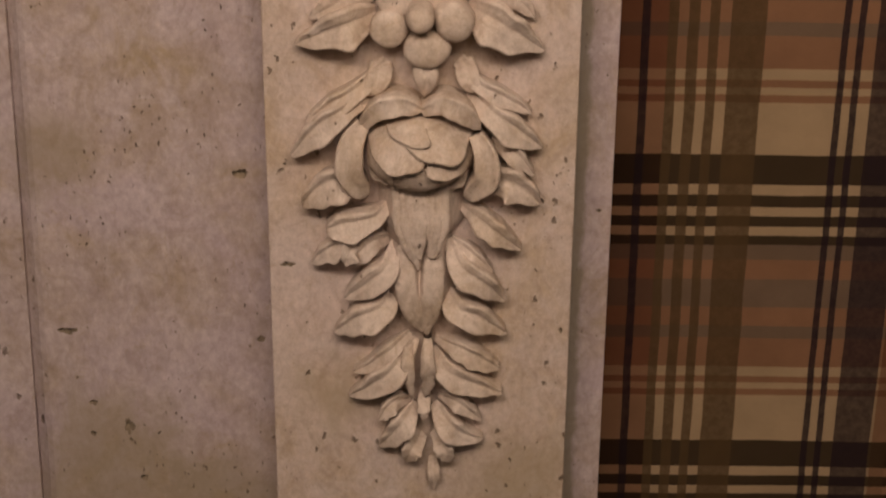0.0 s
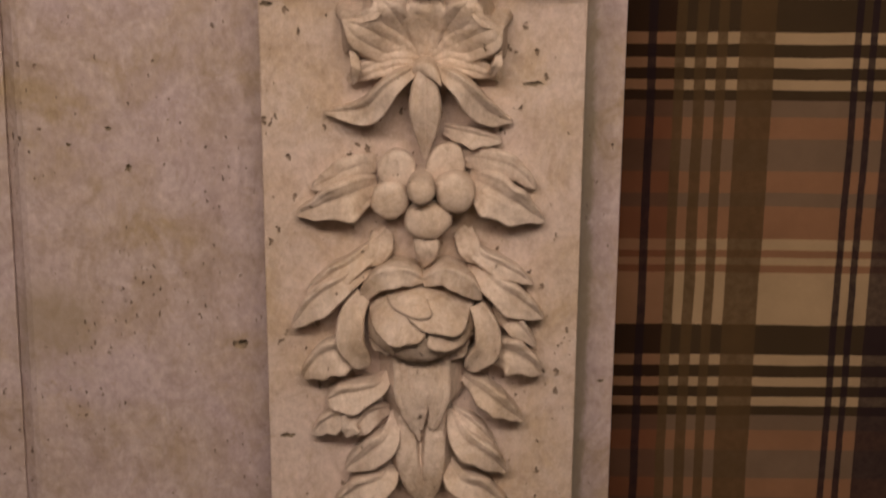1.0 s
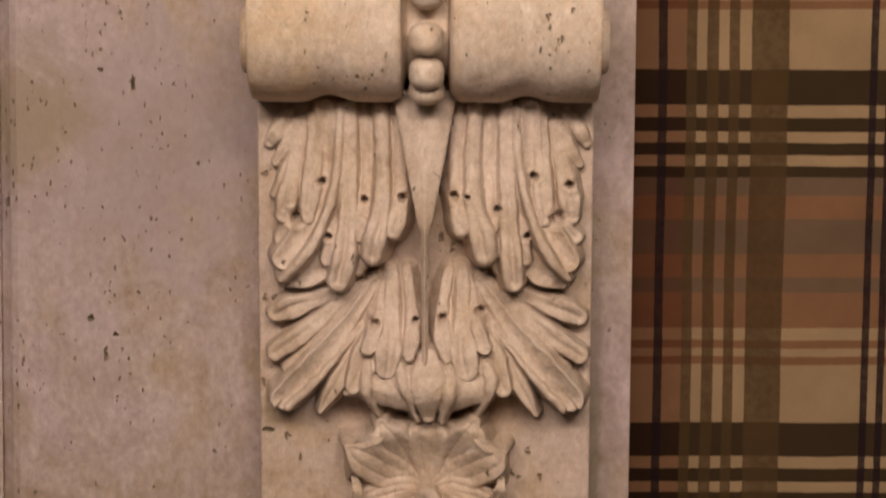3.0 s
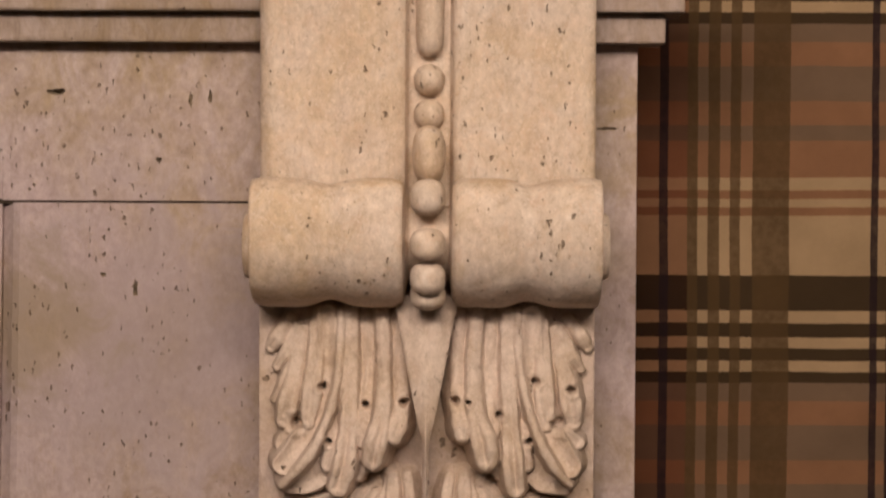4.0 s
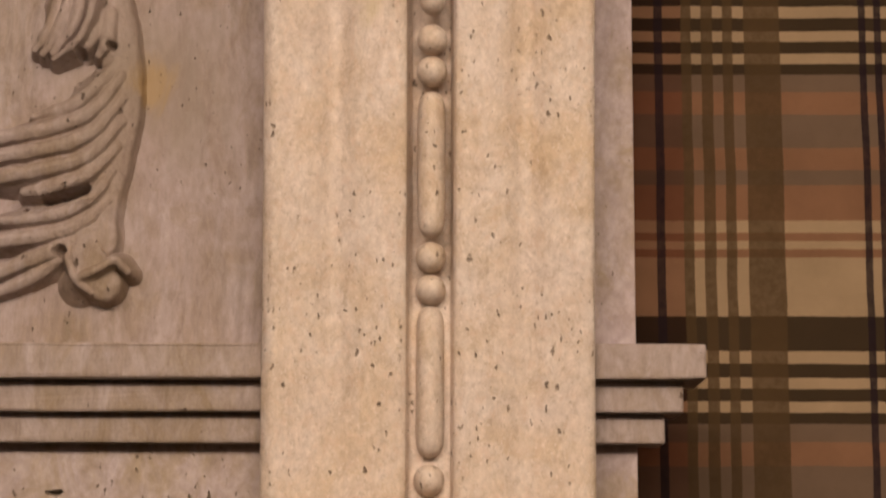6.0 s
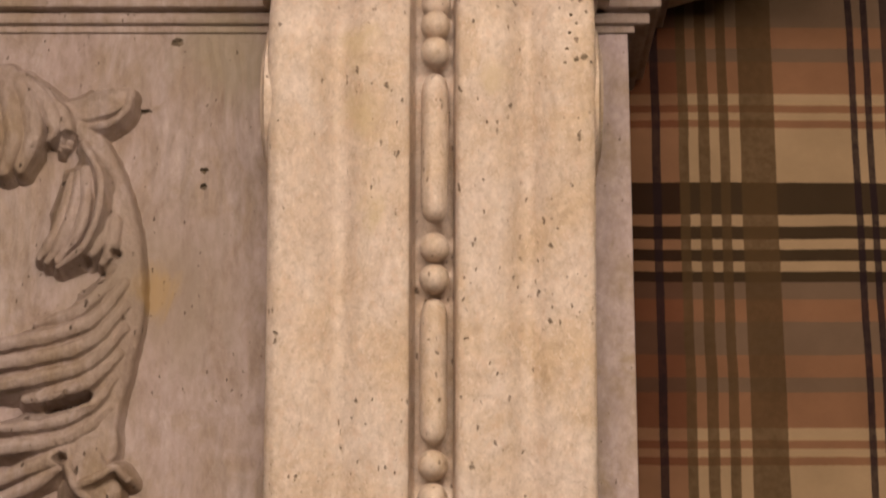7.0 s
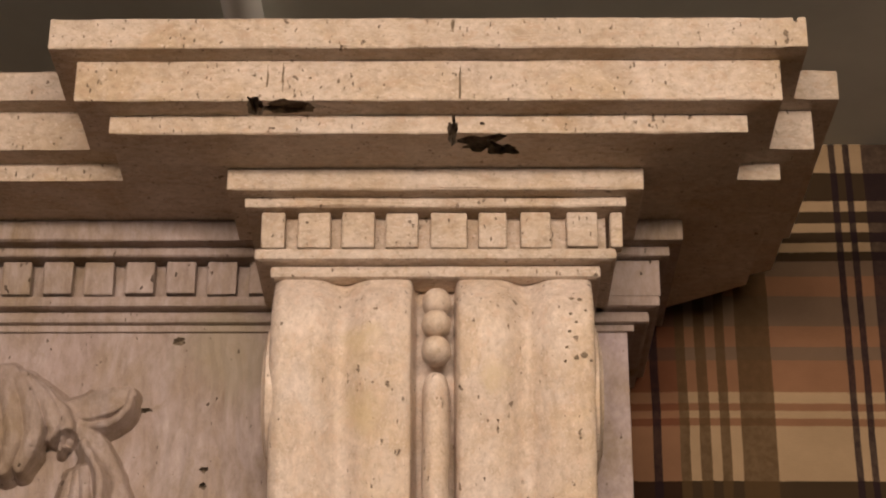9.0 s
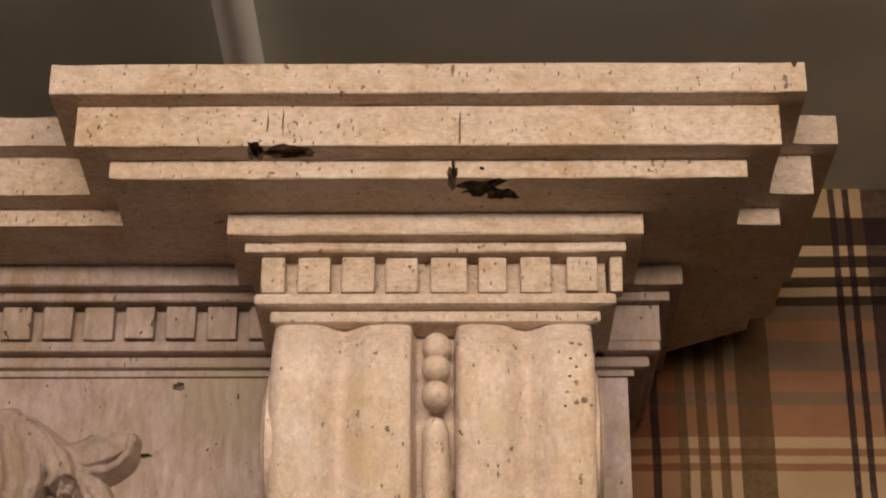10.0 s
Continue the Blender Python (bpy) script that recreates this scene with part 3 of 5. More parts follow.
def carve(parent, strokes, name, holes=(), cell=0.0007, y=LEG, material=None, melt=0.0022, ease=2.0, cliff=5.0, seed=1, label=""):
    """A leaf cut in relief: strokes of a gouge melt into one sheet at their roots and part into fingers at their tips. A stroke is its way,
    places (x, z, height, half width) from root to tip, and its options: dish, crease, off, tilt, flutes, flute. holes: (x, z, radius) drilled."""
    allp = np.vstack([np.array(s[0]) for s in strokes])
    pad = allp[:, 3].max() + 0.012
    xs = np.arange(allp[:, 0].min() - pad, allp[:, 0].max() + pad, cell)
    zs = np.arange(allp[:, 1].min() - pad, allp[:, 1].max() + pad, cell)
    X, Z = np.meshgrid(xs, zs)
    # the gouge wavers a little
    WX, WZ = X + 0.0010 * ripple(X, Z, 260, seed), Z + 0.0010 * ripple(X, Z, 240, seed + 9)
    H = np.full(X.shape, -0.02)
    for way, more in strokes:
        o = {"dish": -0.55, "crease": 0.0, "off": 0.0, "tilt": 0.0, "flutes": 0, "flute": 0.15, "free": 0.55, "rag": 0.0}
        o.update(more)
        L = spline(way)
        reach = L[:, 3].max() + 0.030
        i0, i1 = np.searchsorted(xs, (L[:, 0].min() - reach, L[:, 0].max() + reach))
        j0, j1 = np.searchsorted(zs, (L[:, 1].min() - reach, L[:, 1].max() + reach))
        px, pz = WX[j0:j1, i0:i1], WZ[j0:j1, i0:i1]
        best, s, side = np.full(px.shape, 9.0), np.zeros(px.shape), np.ones(px.shape)
        m = len(L) - 1
        for i in range(m):
            a, d = L[i, :2], L[i + 1, :2] - L[i, :2]
            f = np.clip(((px - a[0]) * d[0] + (pz - a[1]) * d[1]) / (d @ d + 1e-12), 0, 1)
            ex, ez = px - a[0] - f * d[0], pz - a[1] - f * d[1]
            r = np.hypot(ex, ez)
            near = r < best
            best = np.where(near, r, best)
            s = np.where(near, (i + f) / m, s)
            side = np.where(near, np.sign(d[0] * ez - d[1] * ex), side)
        h0, w = np.interp(s, np.linspace(0, 1, m + 1), L[:, 2]), np.maximum(np.interp(s, np.linspace(0, 1, m + 1), L[:, 3]), 0.0006)
        if o["rag"]:
            w = w * (1 + o["rag"] * np.sin(s * 6.283 * 5 + side * 1.3 + seed) * np.clip(s * 2, 0, 1))
        u = side * best / w
        c = u - o["off"]
        free = np.clip((s - o["free"] + 0.15) / 0.3, 0, 1)
        v = np.minimum(np.abs(c), 1.2)
        h = h0 + w * o["dish"] * v ** 1.6 + o["tilt"] * w * np.clip(u, -1, 1)
        h -= o["crease"] * w * np.exp(-(c / 0.3) ** 2) * np.clip((s - 0.25) * 2.2, 0, 1)
        if o["flutes"]:
            h -= o["flute"] * w * (1 - np.abs(np.sin((np.clip(u, -1, 1) * 0.5 + 0.5) * math.pi * o["flutes"])) ** 0.6)
        over = np.maximum(best - w * 0.92, 0)
        h -= over * (ease + (cliff - ease) * free) + 0.25 * w * np.clip((np.abs(u) - 0.75) / 0.25, 0, 1) ** 2
        k = melt + (0.0009 - melt) * free
        old = H[j0:j1, i0:i1]
        g = np.clip(0.5 + 0.5 * (old - h) / k, 0, 1)
        H[j0:j1, i0:i1] = h + (old - h) * g + k * g * (1 - g)
    for x, z, r in holes:
        d = np.hypot((X - x) / 1.1, Z - z) * (1 + 0.25 * ripple(X, Z, 700, int(r * 1e5)))
        H -= 0.016 * np.clip((r - d) / (r * 0.6), 0, 1) - 0.0012 * np.exp(-((d - r * 1.7) / (r * 0.45)) ** 2)
    H += 0.0005 * ripple(X, Z, 520, seed + 3) + 0.0003 * ripple(X, Z, 1500, seed + 5)
    keep = H > -0.002
    cells = keep[:-1, :-1] & keep[1:, :-1] & keep[:-1, 1:] & keep[1:, 1:]
    ids = np.arange(X.size).reshape(X.shape)
    faces = np.stack([ids[:-1, :-1][cells], ids[:-1, 1:][cells], ids[1:, 1:][cells], ids[1:, :-1][cells]], axis=1)
    used = np.unique(faces)
    back = np.zeros(X.size, dtype=int)
    back[used] = np.arange(len(used))
    verts = np.stack([X.ravel()[used], y - H.ravel()[used], Z.ravel()[used]], axis=1)
    me = bpy.data.meshes.new(name)
    me.from_pydata(verts.tolist(), [], back[faces].tolist())
    me.materials.append(material or STONE_CARVED)
    me.polygons.foreach_set("use_smooth", [True] * len(me.polygons))
    ob = new(name, me)
    ob.parent = parent
    ob.matrix_parent_inverse = Matrix.Translation(-Vector(parent.location))
    return tagged(ob, label)


# ---- room ----
def setting(name, bm, material, label, category):
    return tagged(part(name, bm, material), label, category, kind="structure")


setting("wall_north", block(-3.1, 3.1, WALL, WALL + 0.12, 0, CEIL, 0), PLAID, "wall papered in brown and rust tartan stripes", "wall")
setting("wall_west", block(-3.1, -3.0, -3.2, WALL, 0, CEIL, 0), ROOM_PAINT, "plain beige painted side wall of the room", "wall")
setting("wall_east", block(3.0, 3.1, -3.2, WALL, 0, CEIL, 0), ROOM_PAINT, "plain beige painted side wall of the room", "wall")
setting("wall_south", block(-3.1, 3.1, -3.3, -3.2, 0, CEIL, 0), ROOM_PAINT, "plain beige painted rear wall of the room", "wall")
setting("floor", block(-3.1, 3.1, -3.3, WALL + 0.12, -0.1, 0, 0), FLOOR_WOOD, "dark brown wooden floor of the room", "floor")
setting("ceiling", block(-3.1, 3.1, -3.3, WALL + 0.12, CEIL, CEIL + 0.1, 0), CEILING_PAINT, "dull grey-beige painted ceiling over the mantel", "ceiling")


def tube(a, b, r, sides=24):
    bm = bmesh.new()
    bmesh.ops.create_cone(bm, cap_ends=False, segments=sides, radius1=r, radius2=r, depth=(Vector(b) - Vector(a)).length)
    bmesh.ops.transform(bm, matrix=Matrix.Translation((Vector(a) + Vector(b)) / 2) @ (Vector(b) - Vector(a)).to_track_quat("Z", "Y").to_matrix().to_4x4(), verts=bm.verts)
    return bm


pipe = tagged_at(new("ceiling_pipe"), (-0.2, 1.0, CEIL - 0.02), "round white painted pipe running under the grey ceiling", "pipe", "", "")
part("tube", tube((-0.222, -3.2, CEIL - 0.021), (-0.200, WALL - 0.02, CEIL - 0.021), 0.0185), WHITE_PIPE, pipe, smooth=True)
part("socket", tube((-0.200, WALL - 0.05, CEIL - 0.021), (-0.200, WALL, CEIL - 0.021), 0.024), WHITE_PIPE, pipe, smooth=True)

# ---- jambs: flat slabs behind the leg ----
JOINT = E(-0.0185)
FRAME_X = -0.381
jamb = thing("fireplace_jamb", (CX, JAMB, 0), "flat travertine jamb slabs with open pores and ochre stains", "fireplace jamb")
edge = [(FRAME_X - 0.013, WALL), (FRAME_X - 0.013, JAMB + 0.012), (FRAME_X - 0.007, JAMB + 0.0075), (FRAME_X - 0.001, JAMB + 0.0025), (FRAME_X + 0.005, JAMB), (CX, JAMB), (CX, WALL)]
bm = slab(edge, 0, JOINT - 0.0009, 0)
for v in bm.verts:
    if v.co.x < CX - 0.2:
        v.co.x += 0.017 * (v.co.z - E(0.02))
lower = part("lower_slab", bm, STONE_FLAT, jamb, "pitted honed travertine slab")
upper = part("header_slab", block(-1.3, CX, JAMB, WALL, JOINT + 0.0009, E(0.13), 0.0008), STONE_FLAT, jamb, "smooth travertine header slab")
part("joint", block(-1.3, CX, JAMB + 0.003, WALL - 0.01, JOINT - 0.002, JOINT + 0.002, 0), DARK_GAP, jamb, "thin dark mortar joint")
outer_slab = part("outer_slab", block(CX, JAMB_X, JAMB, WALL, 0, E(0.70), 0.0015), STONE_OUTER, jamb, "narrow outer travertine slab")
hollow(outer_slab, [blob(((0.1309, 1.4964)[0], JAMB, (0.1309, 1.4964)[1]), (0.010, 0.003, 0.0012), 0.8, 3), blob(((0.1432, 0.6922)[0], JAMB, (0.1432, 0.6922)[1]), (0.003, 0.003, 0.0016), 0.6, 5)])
for c, r, host in (
        ((-0.1940, 0.7265), (0.0075, 0.006, 0.0048), "l"), ((-0.3701, 0.5581), (0.010, 0.005, 0.0035), "l"), ((-0.1807, 0.5513), (0.004, 0.004, 0.003), "l"),
        ((-0.3498, 0.4777), (0.004, 0.004, 0.0028), "l"), ((-0.3523, 0.4418), (0.003, 0.004, 0.0028), "l"), ((-0.3044, 0.3905), (0.004, 0.004, 0.0035), "l"),
        ((-0.3161, 0.4507), (0.005, 0.003, 0.008), "l"), ((-0.2920, 0.8992), (0.0028, 0.004, 0.0035), "l"), ((-0.3084, 0.9365), (0.0028, 0.004, 0.0022), "l"),
        ((-0.3449, 0.9213), (0.0024, 0.004, 0.002), "l"), ((-0.3180, 1.1515), (0.0025, 0.004, 0.0035), "l"), ((-0.2966, 1.1375), (0.003, 0.004, 0.002), "l"),
        ((-0.3056, 1.1198), (0.0022, 0.004, 0.007), "l"), ((-0.2771, 1.3570), (0.0018, 0.004, 0.008), "l"), ((-0.3050, 1.3690), (0.0025, 0.004, 0.0018), "l"),
        ((-0.3441, 1.5262), (0.0085, 0.007, 0.0028), "u"), ((-0.2569, 1.4680), (0.0026, 0.004, 0.0026), "u"), ((-0.2124, 1.5228), (0.0018, 0.004, 0.005), "u"),
        ((-0.2294, 1.5203), (0.0016, 0.003, 0.006), "u")):
    if host == "l":
        lower["pits"] = list(lower.get("pits", [])) + [c[0], c[1], *r]
    else:
        upper["pits"] = list(upper.get("pits", [])) + [c[0], c[1], *r]
for ob in (lower, upper):
    p = list(ob["pits"])
    del ob["pits"]
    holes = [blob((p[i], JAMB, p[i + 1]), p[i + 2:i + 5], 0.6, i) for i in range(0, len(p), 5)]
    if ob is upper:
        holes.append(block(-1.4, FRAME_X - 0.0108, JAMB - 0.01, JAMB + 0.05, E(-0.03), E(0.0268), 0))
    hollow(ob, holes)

# raised frame round the fire opening
opening = thing("opening_frame", (-0.55, JAMB, 0), "sunk travertine border beside the jamb round the hearth", "frame")
bm = block(-1.3, FRAME_X - 0.011, JAMB + 0.0035, WALL - 0.004, 0, E(0.0262), 0.0012)
for v in bm.verts:
    if v.co.x > -1:
        v.co.x += 0.017 * (v.co.z - E(0.02))
part("frame_slab", bm, STONE_FLAT, opening)

# ---- architrave: three fillets ----
architrave = thing("architrave", (CX, JAMB, E(0.12)), "stepped travertine architrave of three plain fillets", "moulding")
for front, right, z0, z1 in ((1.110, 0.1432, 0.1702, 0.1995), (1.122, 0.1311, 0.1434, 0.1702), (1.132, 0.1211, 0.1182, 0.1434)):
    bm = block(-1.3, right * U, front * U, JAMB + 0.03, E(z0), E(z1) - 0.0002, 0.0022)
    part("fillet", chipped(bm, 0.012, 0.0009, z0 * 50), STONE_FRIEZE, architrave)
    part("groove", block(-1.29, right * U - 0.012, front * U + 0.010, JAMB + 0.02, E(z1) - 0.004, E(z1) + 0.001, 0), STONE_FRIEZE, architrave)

# ---- frieze slab ----
frieze = thing("frieze", (-0.6, JAMB, E(0.2)), "travertine frieze slab carved with scrolling acanthus leaves", "frieze")
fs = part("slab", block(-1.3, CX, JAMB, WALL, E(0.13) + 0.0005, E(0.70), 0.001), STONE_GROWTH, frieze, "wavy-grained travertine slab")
hollow(fs, [blob(((-0.2610, 2.1256)[0], JAMB, (-0.2610, 2.1256)[1]), (0.0058, 0.006, 0.004), 0.4, 3),
            blob(((-0.2323, 2.0009)[0], JAMB, (-0.2323, 2.0009)[1]), (0.004, 0.006, 0.003), 0.6, 5),
            blob(((-0.2318, 1.9859)[0], JAMB, (-0.2318, 1.9859)[1]), (0.0035, 0.006, 0.0035), 0.6, 8),
            blob(((-0.2914, 2.0580)[0], JAMB, (-0.2914, 2.0580)[1]), (0.010, 0.006, 0.0022), 0.6, 9)])

# ---- leg with its garland ----
leg = thing("carved_leg", (CX, LEG, 0), "travertine fireplace leg carved with a rose garland under acanthus", "fireplace leg")
lp = part("panel", block(CX - HALF, CX + HALF, LEG, JAMB, 0, E(-0.03), 0.0015), STONE_LEG, leg, "flat honed travertine backing")
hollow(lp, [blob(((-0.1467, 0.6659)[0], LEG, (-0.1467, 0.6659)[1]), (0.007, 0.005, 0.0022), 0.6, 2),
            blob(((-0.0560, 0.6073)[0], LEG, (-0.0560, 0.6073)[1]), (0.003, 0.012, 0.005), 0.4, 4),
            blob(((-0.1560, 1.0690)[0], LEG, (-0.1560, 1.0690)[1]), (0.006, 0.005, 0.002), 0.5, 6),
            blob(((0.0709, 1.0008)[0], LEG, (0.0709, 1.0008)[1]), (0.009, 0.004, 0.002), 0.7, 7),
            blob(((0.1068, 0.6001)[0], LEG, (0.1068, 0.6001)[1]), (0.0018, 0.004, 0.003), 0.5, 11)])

# leaves of the garland
def sprig(way, dish=0.36, crease=0.2, rag=0.15, flutes=0, flute=0.07, off=0.0, name="leaf"):
    """One leaf or petal cut free of the ground: hollow, veined, its margin uneven, undercut at the edges."""
    seed = way[-1][0] * 300
    tip = 0.5 if way[-1][3] > 0.005 else 0.85
    return frond(leg, way, dish, crease, 0.0, rag, 3.2 + math.sin(seed), 1.3 if tip < 0.8 else 2.0, tip, 0.42, LEG, flutes, flute, off + (0.30 + 0.12 * math.sin(seed * 3)) * max(-1.0, min(1.0, (way[-1][0] - way[0][0]) * 40)), name)


# tail of the garland, from its tip upwards
sprig(((-0.0123, 0.4650, 0.004, 0.0041), (-0.0105, 0.4486, 0.013, 0.0060), (-0.0110, 0.4282, 0.007, 0.0010)))
sprig(((-0.0216, 0.4913, 0.005, 0.0062), (-0.0310, 0.4806, 0.022, 0.0101), (-0.0371, 0.4643, 0.016, 0.0041)))
sprig(((-0.0108, 0.4945, 0.005, 0.0052), (-0.0015, 0.4828, 0.022, 0.0095), (0.0046, 0.4635, 0.016, 0.0046)))
sprig(((-0.0325, 0.5285, 0.005, 0.0041), (-0.0486, 0.5299, 0.022, 0.0083), (-0.0625, 0.5129, 0.022, 0.0041)))
sprig(((-0.0271, 0.5247, 0.006, 0.0041), (-0.0379, 0.5115, 0.026, 0.0113), (-0.0514, 0.4929, 0.022, 0.0095), (-0.0630, 0.4799, 0.014, 0.0021)), rag=0.12)
sprig(((-0.0073, 0.5330, 0.005, 0.0041), (0.0125, 0.5306, 0.022, 0.0077), (0.0342, 0.5097, 0.014, 0.0021)))
sprig(((-0.0110, 0.5249, 0.006, 0.0041), (0.0010, 0.5088, 0.026, 0.0113), (0.0172, 0.4955, 0.022, 0.0089), (0.0361, 0.4892, 0.014, 0.0015)))
sprig(((-0.0330, 0.5994, 0.005, 0.0041), (-0.0510, 0.5867, 0.022, 0.0077), (-0.0735, 0.5673, 0.016, 0.0060), (-0.0868, 0.5605, 0.014, 0.0021)), rag=0.12)
sprig(((-0.0277, 0.5939, 0.006, 0.0041), (-0.0451, 0.5711, 0.027, 0.0113), (-0.0669, 0.5507, 0.025, 0.0119), (-0.0909, 0.5348, 0.014, 0.0015)), rag=0.12)
sprig(((-0.0103, 0.5936, 0.005, 0.0041), (0.0118, 0.5900, 0.025, 0.0089), (0.0330, 0.5770, 0.023, 0.0095), (0.0501, 0.5666, 0.016, 0.0021)))
sprig(((-0.0124, 0.5839, 0.006, 0.0041), (0.0005, 0.5674, 0.027, 0.0113), (0.0228, 0.5549, 0.026, 0.0119), (0.0533, 0.5415, 0.018, 0.0020)), rag=0.1)
sprig(((-0.0196, 0.5424, 0.008, 0.0046), (-0.0203, 0.5298, 0.029, 0.0065), (-0.0203, 0.5182, 0.029, 0.0020)), dish=-0.4, crease=0.1)
sprig(((-0.0353, 0.5927, 0.023, 0.0037), (-0.0351, 0.5727, 0.030, 0.0065), (-0.0316, 0.5398, 0.023, 0.0019)), dish=-0.3, crease=0.15)
sprig(((-0.0170, 0.6030, 0.025, 0.0037), (-0.0167, 0.5826, 0.037, 0.0069), (-0.0167, 0.5548, 0.030, 0.0060), (-0.0194, 0.5406, 0.023, 0.0019)), dish=-0.4, crease=0.1)
# leaves beside the drooping bract
sprig(((-0.0493, 0.6490, 0.005, 0.0041), (-0.0564, 0.6329, 0.027, 0.0113), (-0.0780, 0.6219, 0.030, 0.0142), (-0.1037, 0.6038, 0.018, 0.0026)), rag=0.14)
sprig(((-0.0026, 0.6494, 0.005, 0.0041), (0.0094, 0.6330, 0.027, 0.0124), (0.0302, 0.6228, 0.027, 0.0130), (0.0555, 0.6047, 0.018, 0.0020)))
sprig(((-0.0471, 0.6967, 0.006, 0.0031), (-0.0532, 0.6765, 0.029, 0.0101), (-0.0700, 0.6606, 0.031, 0.0130), (-0.0932, 0.6417, 0.022, 0.0036)), rag=0.1)
sprig(((0.0012, 0.6972, 0.006, 0.0031), (0.0116, 0.6771, 0.029, 0.0113), (0.0321, 0.6615, 0.031, 0.0136), (0.0538, 0.6390, 0.018, 0.0020)))
sprig(((0.0037, 0.6970, 0.005, 0.0031), (0.0242, 0.6860, 0.023, 0.0065), (0.0420, 0.6667, 0.016, 0.0015)))
sprig(((-0.0528, 0.6965, 0.005, 0.0052), (-0.0686, 0.6946, 0.022, 0.0101), (-0.0882, 0.6750, 0.022, 0.0051)), dish=0.2)
sprig(((-0.0707, 0.7024, 0.006, 0.0052), (-0.0878, 0.6979, 0.025, 0.0101), (-0.1074, 0.6880, 0.022, 0.0101), (-0.1235, 0.6734, 0.014, 0.0021)), rag=0.14)
sprig(((-0.0783, 0.6951, 0.009, 0.0052), (-0.0855, 0.6926, 0.030, 0.0106), (-0.0919, 0.6784, 0.029, 0.0041)))
sprig(((-0.0501, 0.7370, 0.007, 0.0031), (-0.0631, 0.7256, 0.029, 0.0077), (-0.0862, 0.7177, 0.031, 0.0136), (-0.1087, 0.7125, 0.029, 0.0102)), dish=0.35)
sprig(((0.0126, 0.7294, 0.006, 0.0041), (0.0262, 0.7259, 0.027, 0.0095), (0.0451, 0.7106, 0.030, 0.0112), (0.0677, 0.6906, 0.018, 0.0015)))
# leaves round the rose
sprig(((-0.0753, 0.7609, 0.006, 0.0093), (-0.0960, 0.7572, 0.027, 0.0166), (-0.1144, 0.7477, 0.025, 0.0148), (-0.1298, 0.7307, 0.018, 0.0026)))
sprig(((0.0286, 0.7536, 0.006, 0.0083), (0.0508, 0.7591, 0.027, 0.0160), (0.0687, 0.7499, 0.025, 0.0125), (0.0829, 0.7360, 0.018, 0.0031)), flutes=4, flute=0.1)
sprig(((0.0381, 0.7946, 0.006, 0.0052), (0.0588, 0.7858, 0.026, 0.0083), (0.0776, 0.7641, 0.018, 0.0015)))
sprig(((-0.0522, 0.8656, 0.004, 0.0072), (-0.0764, 0.8466, 0.022, 0.0083), (-0.1002, 0.8310, 0.025, 0.0101), (-0.1252, 0.8132, 0.018, 0.0026)), rag=0.1)
sprig(((-0.0613, 0.8379, 0.006, 0.0052), (-0.0901, 0.8273, 0.029, 0.0089), (-0.1151, 0.8069, 0.029, 0.0124), (-0.1389, 0.7801, 0.018, 0.0026)), rag=0.08)
sprig(((0.0082, 0.8688, 0.004, 0.0072), (0.0271, 0.8502, 0.022, 0.0071), (0.0520, 0.8367, 0.022, 0.0077), (0.0739, 0.8216, 0.014, 0.0015)))
sprig(((0.0185, 0.8418, 0.006, 0.0052), (0.0372, 0.8263, 0.029, 0.0101), (0.0598, 0.8084, 0.029, 0.0130), (0.0840, 0.7908, 0.018, 0.0020)), rag=0.1)
sprig(((-0.0596, 0.8659, 0.005, 0.0093), (-0.0606, 0.8558, 0.021, 0.0119), (-0.0715, 0.8401, 0.022, 0.0061)), dish=-0.2, rag=0)
sprig(((0.0122, 0.8691, 0.005, 0.0093), (0.0172, 0.8564, 0.021, 0.0107), (0.0247, 0.8436, 0.022, 0.0051)), dish=-0.2, rag=0)
carve(leg, (
    (((-0.0398, 0.7524, 0.030, 0.0111), (-0.0382, 0.7184, 0.034, 0.0101), (-0.0317, 0.6947, 0.031, 0.0065), (-0.0262, 0.6743, 0.026, 0.0014)), {"dish": -0.15, "flutes": 3, "flute": 0.12, "free": 0.7}),
    (((-0.0087, 0.7527, 0.030, 0.0120), (-0.0085, 0.7187, 0.034, 0.0111), (-0.0124, 0.6916, 0.030, 0.0055)), {"dish": -0.15, "flutes": 3, "flute": 0.12, "free": 0.7}),
    (((-0.0243, 0.7516, 0.028, 0.0065), (-0.0241, 0.7181, 0.033, 0.0065), (-0.0241, 0.6877, 0.028, 0.0028)), {"dish": 0.2, "free": 0.7}),
), "bract", melt=0.003, seed=47)
carve(leg, (
    (((-0.0390, 0.6903, 0.022, 0.0084), (-0.0374, 0.6569, 0.029, 0.0111), (-0.0302, 0.6267, 0.026, 0.0093), (-0.0226, 0.6092, 0.018, 0.0037)), {"dish": -0.3, "crease": 0.12, "free": 0.6}),
    (((-0.0115, 0.6906, 0.022, 0.0084), (-0.0123, 0.6572, 0.029, 0.0111), (-0.0142, 0.6298, 0.026, 0.0093), (-0.0179, 0.6052, 0.018, 0.0028)), {"dish": -0.3, "crease": 0.12, "free": 0.6}),
), "bract", melt=0.003, seed=51)
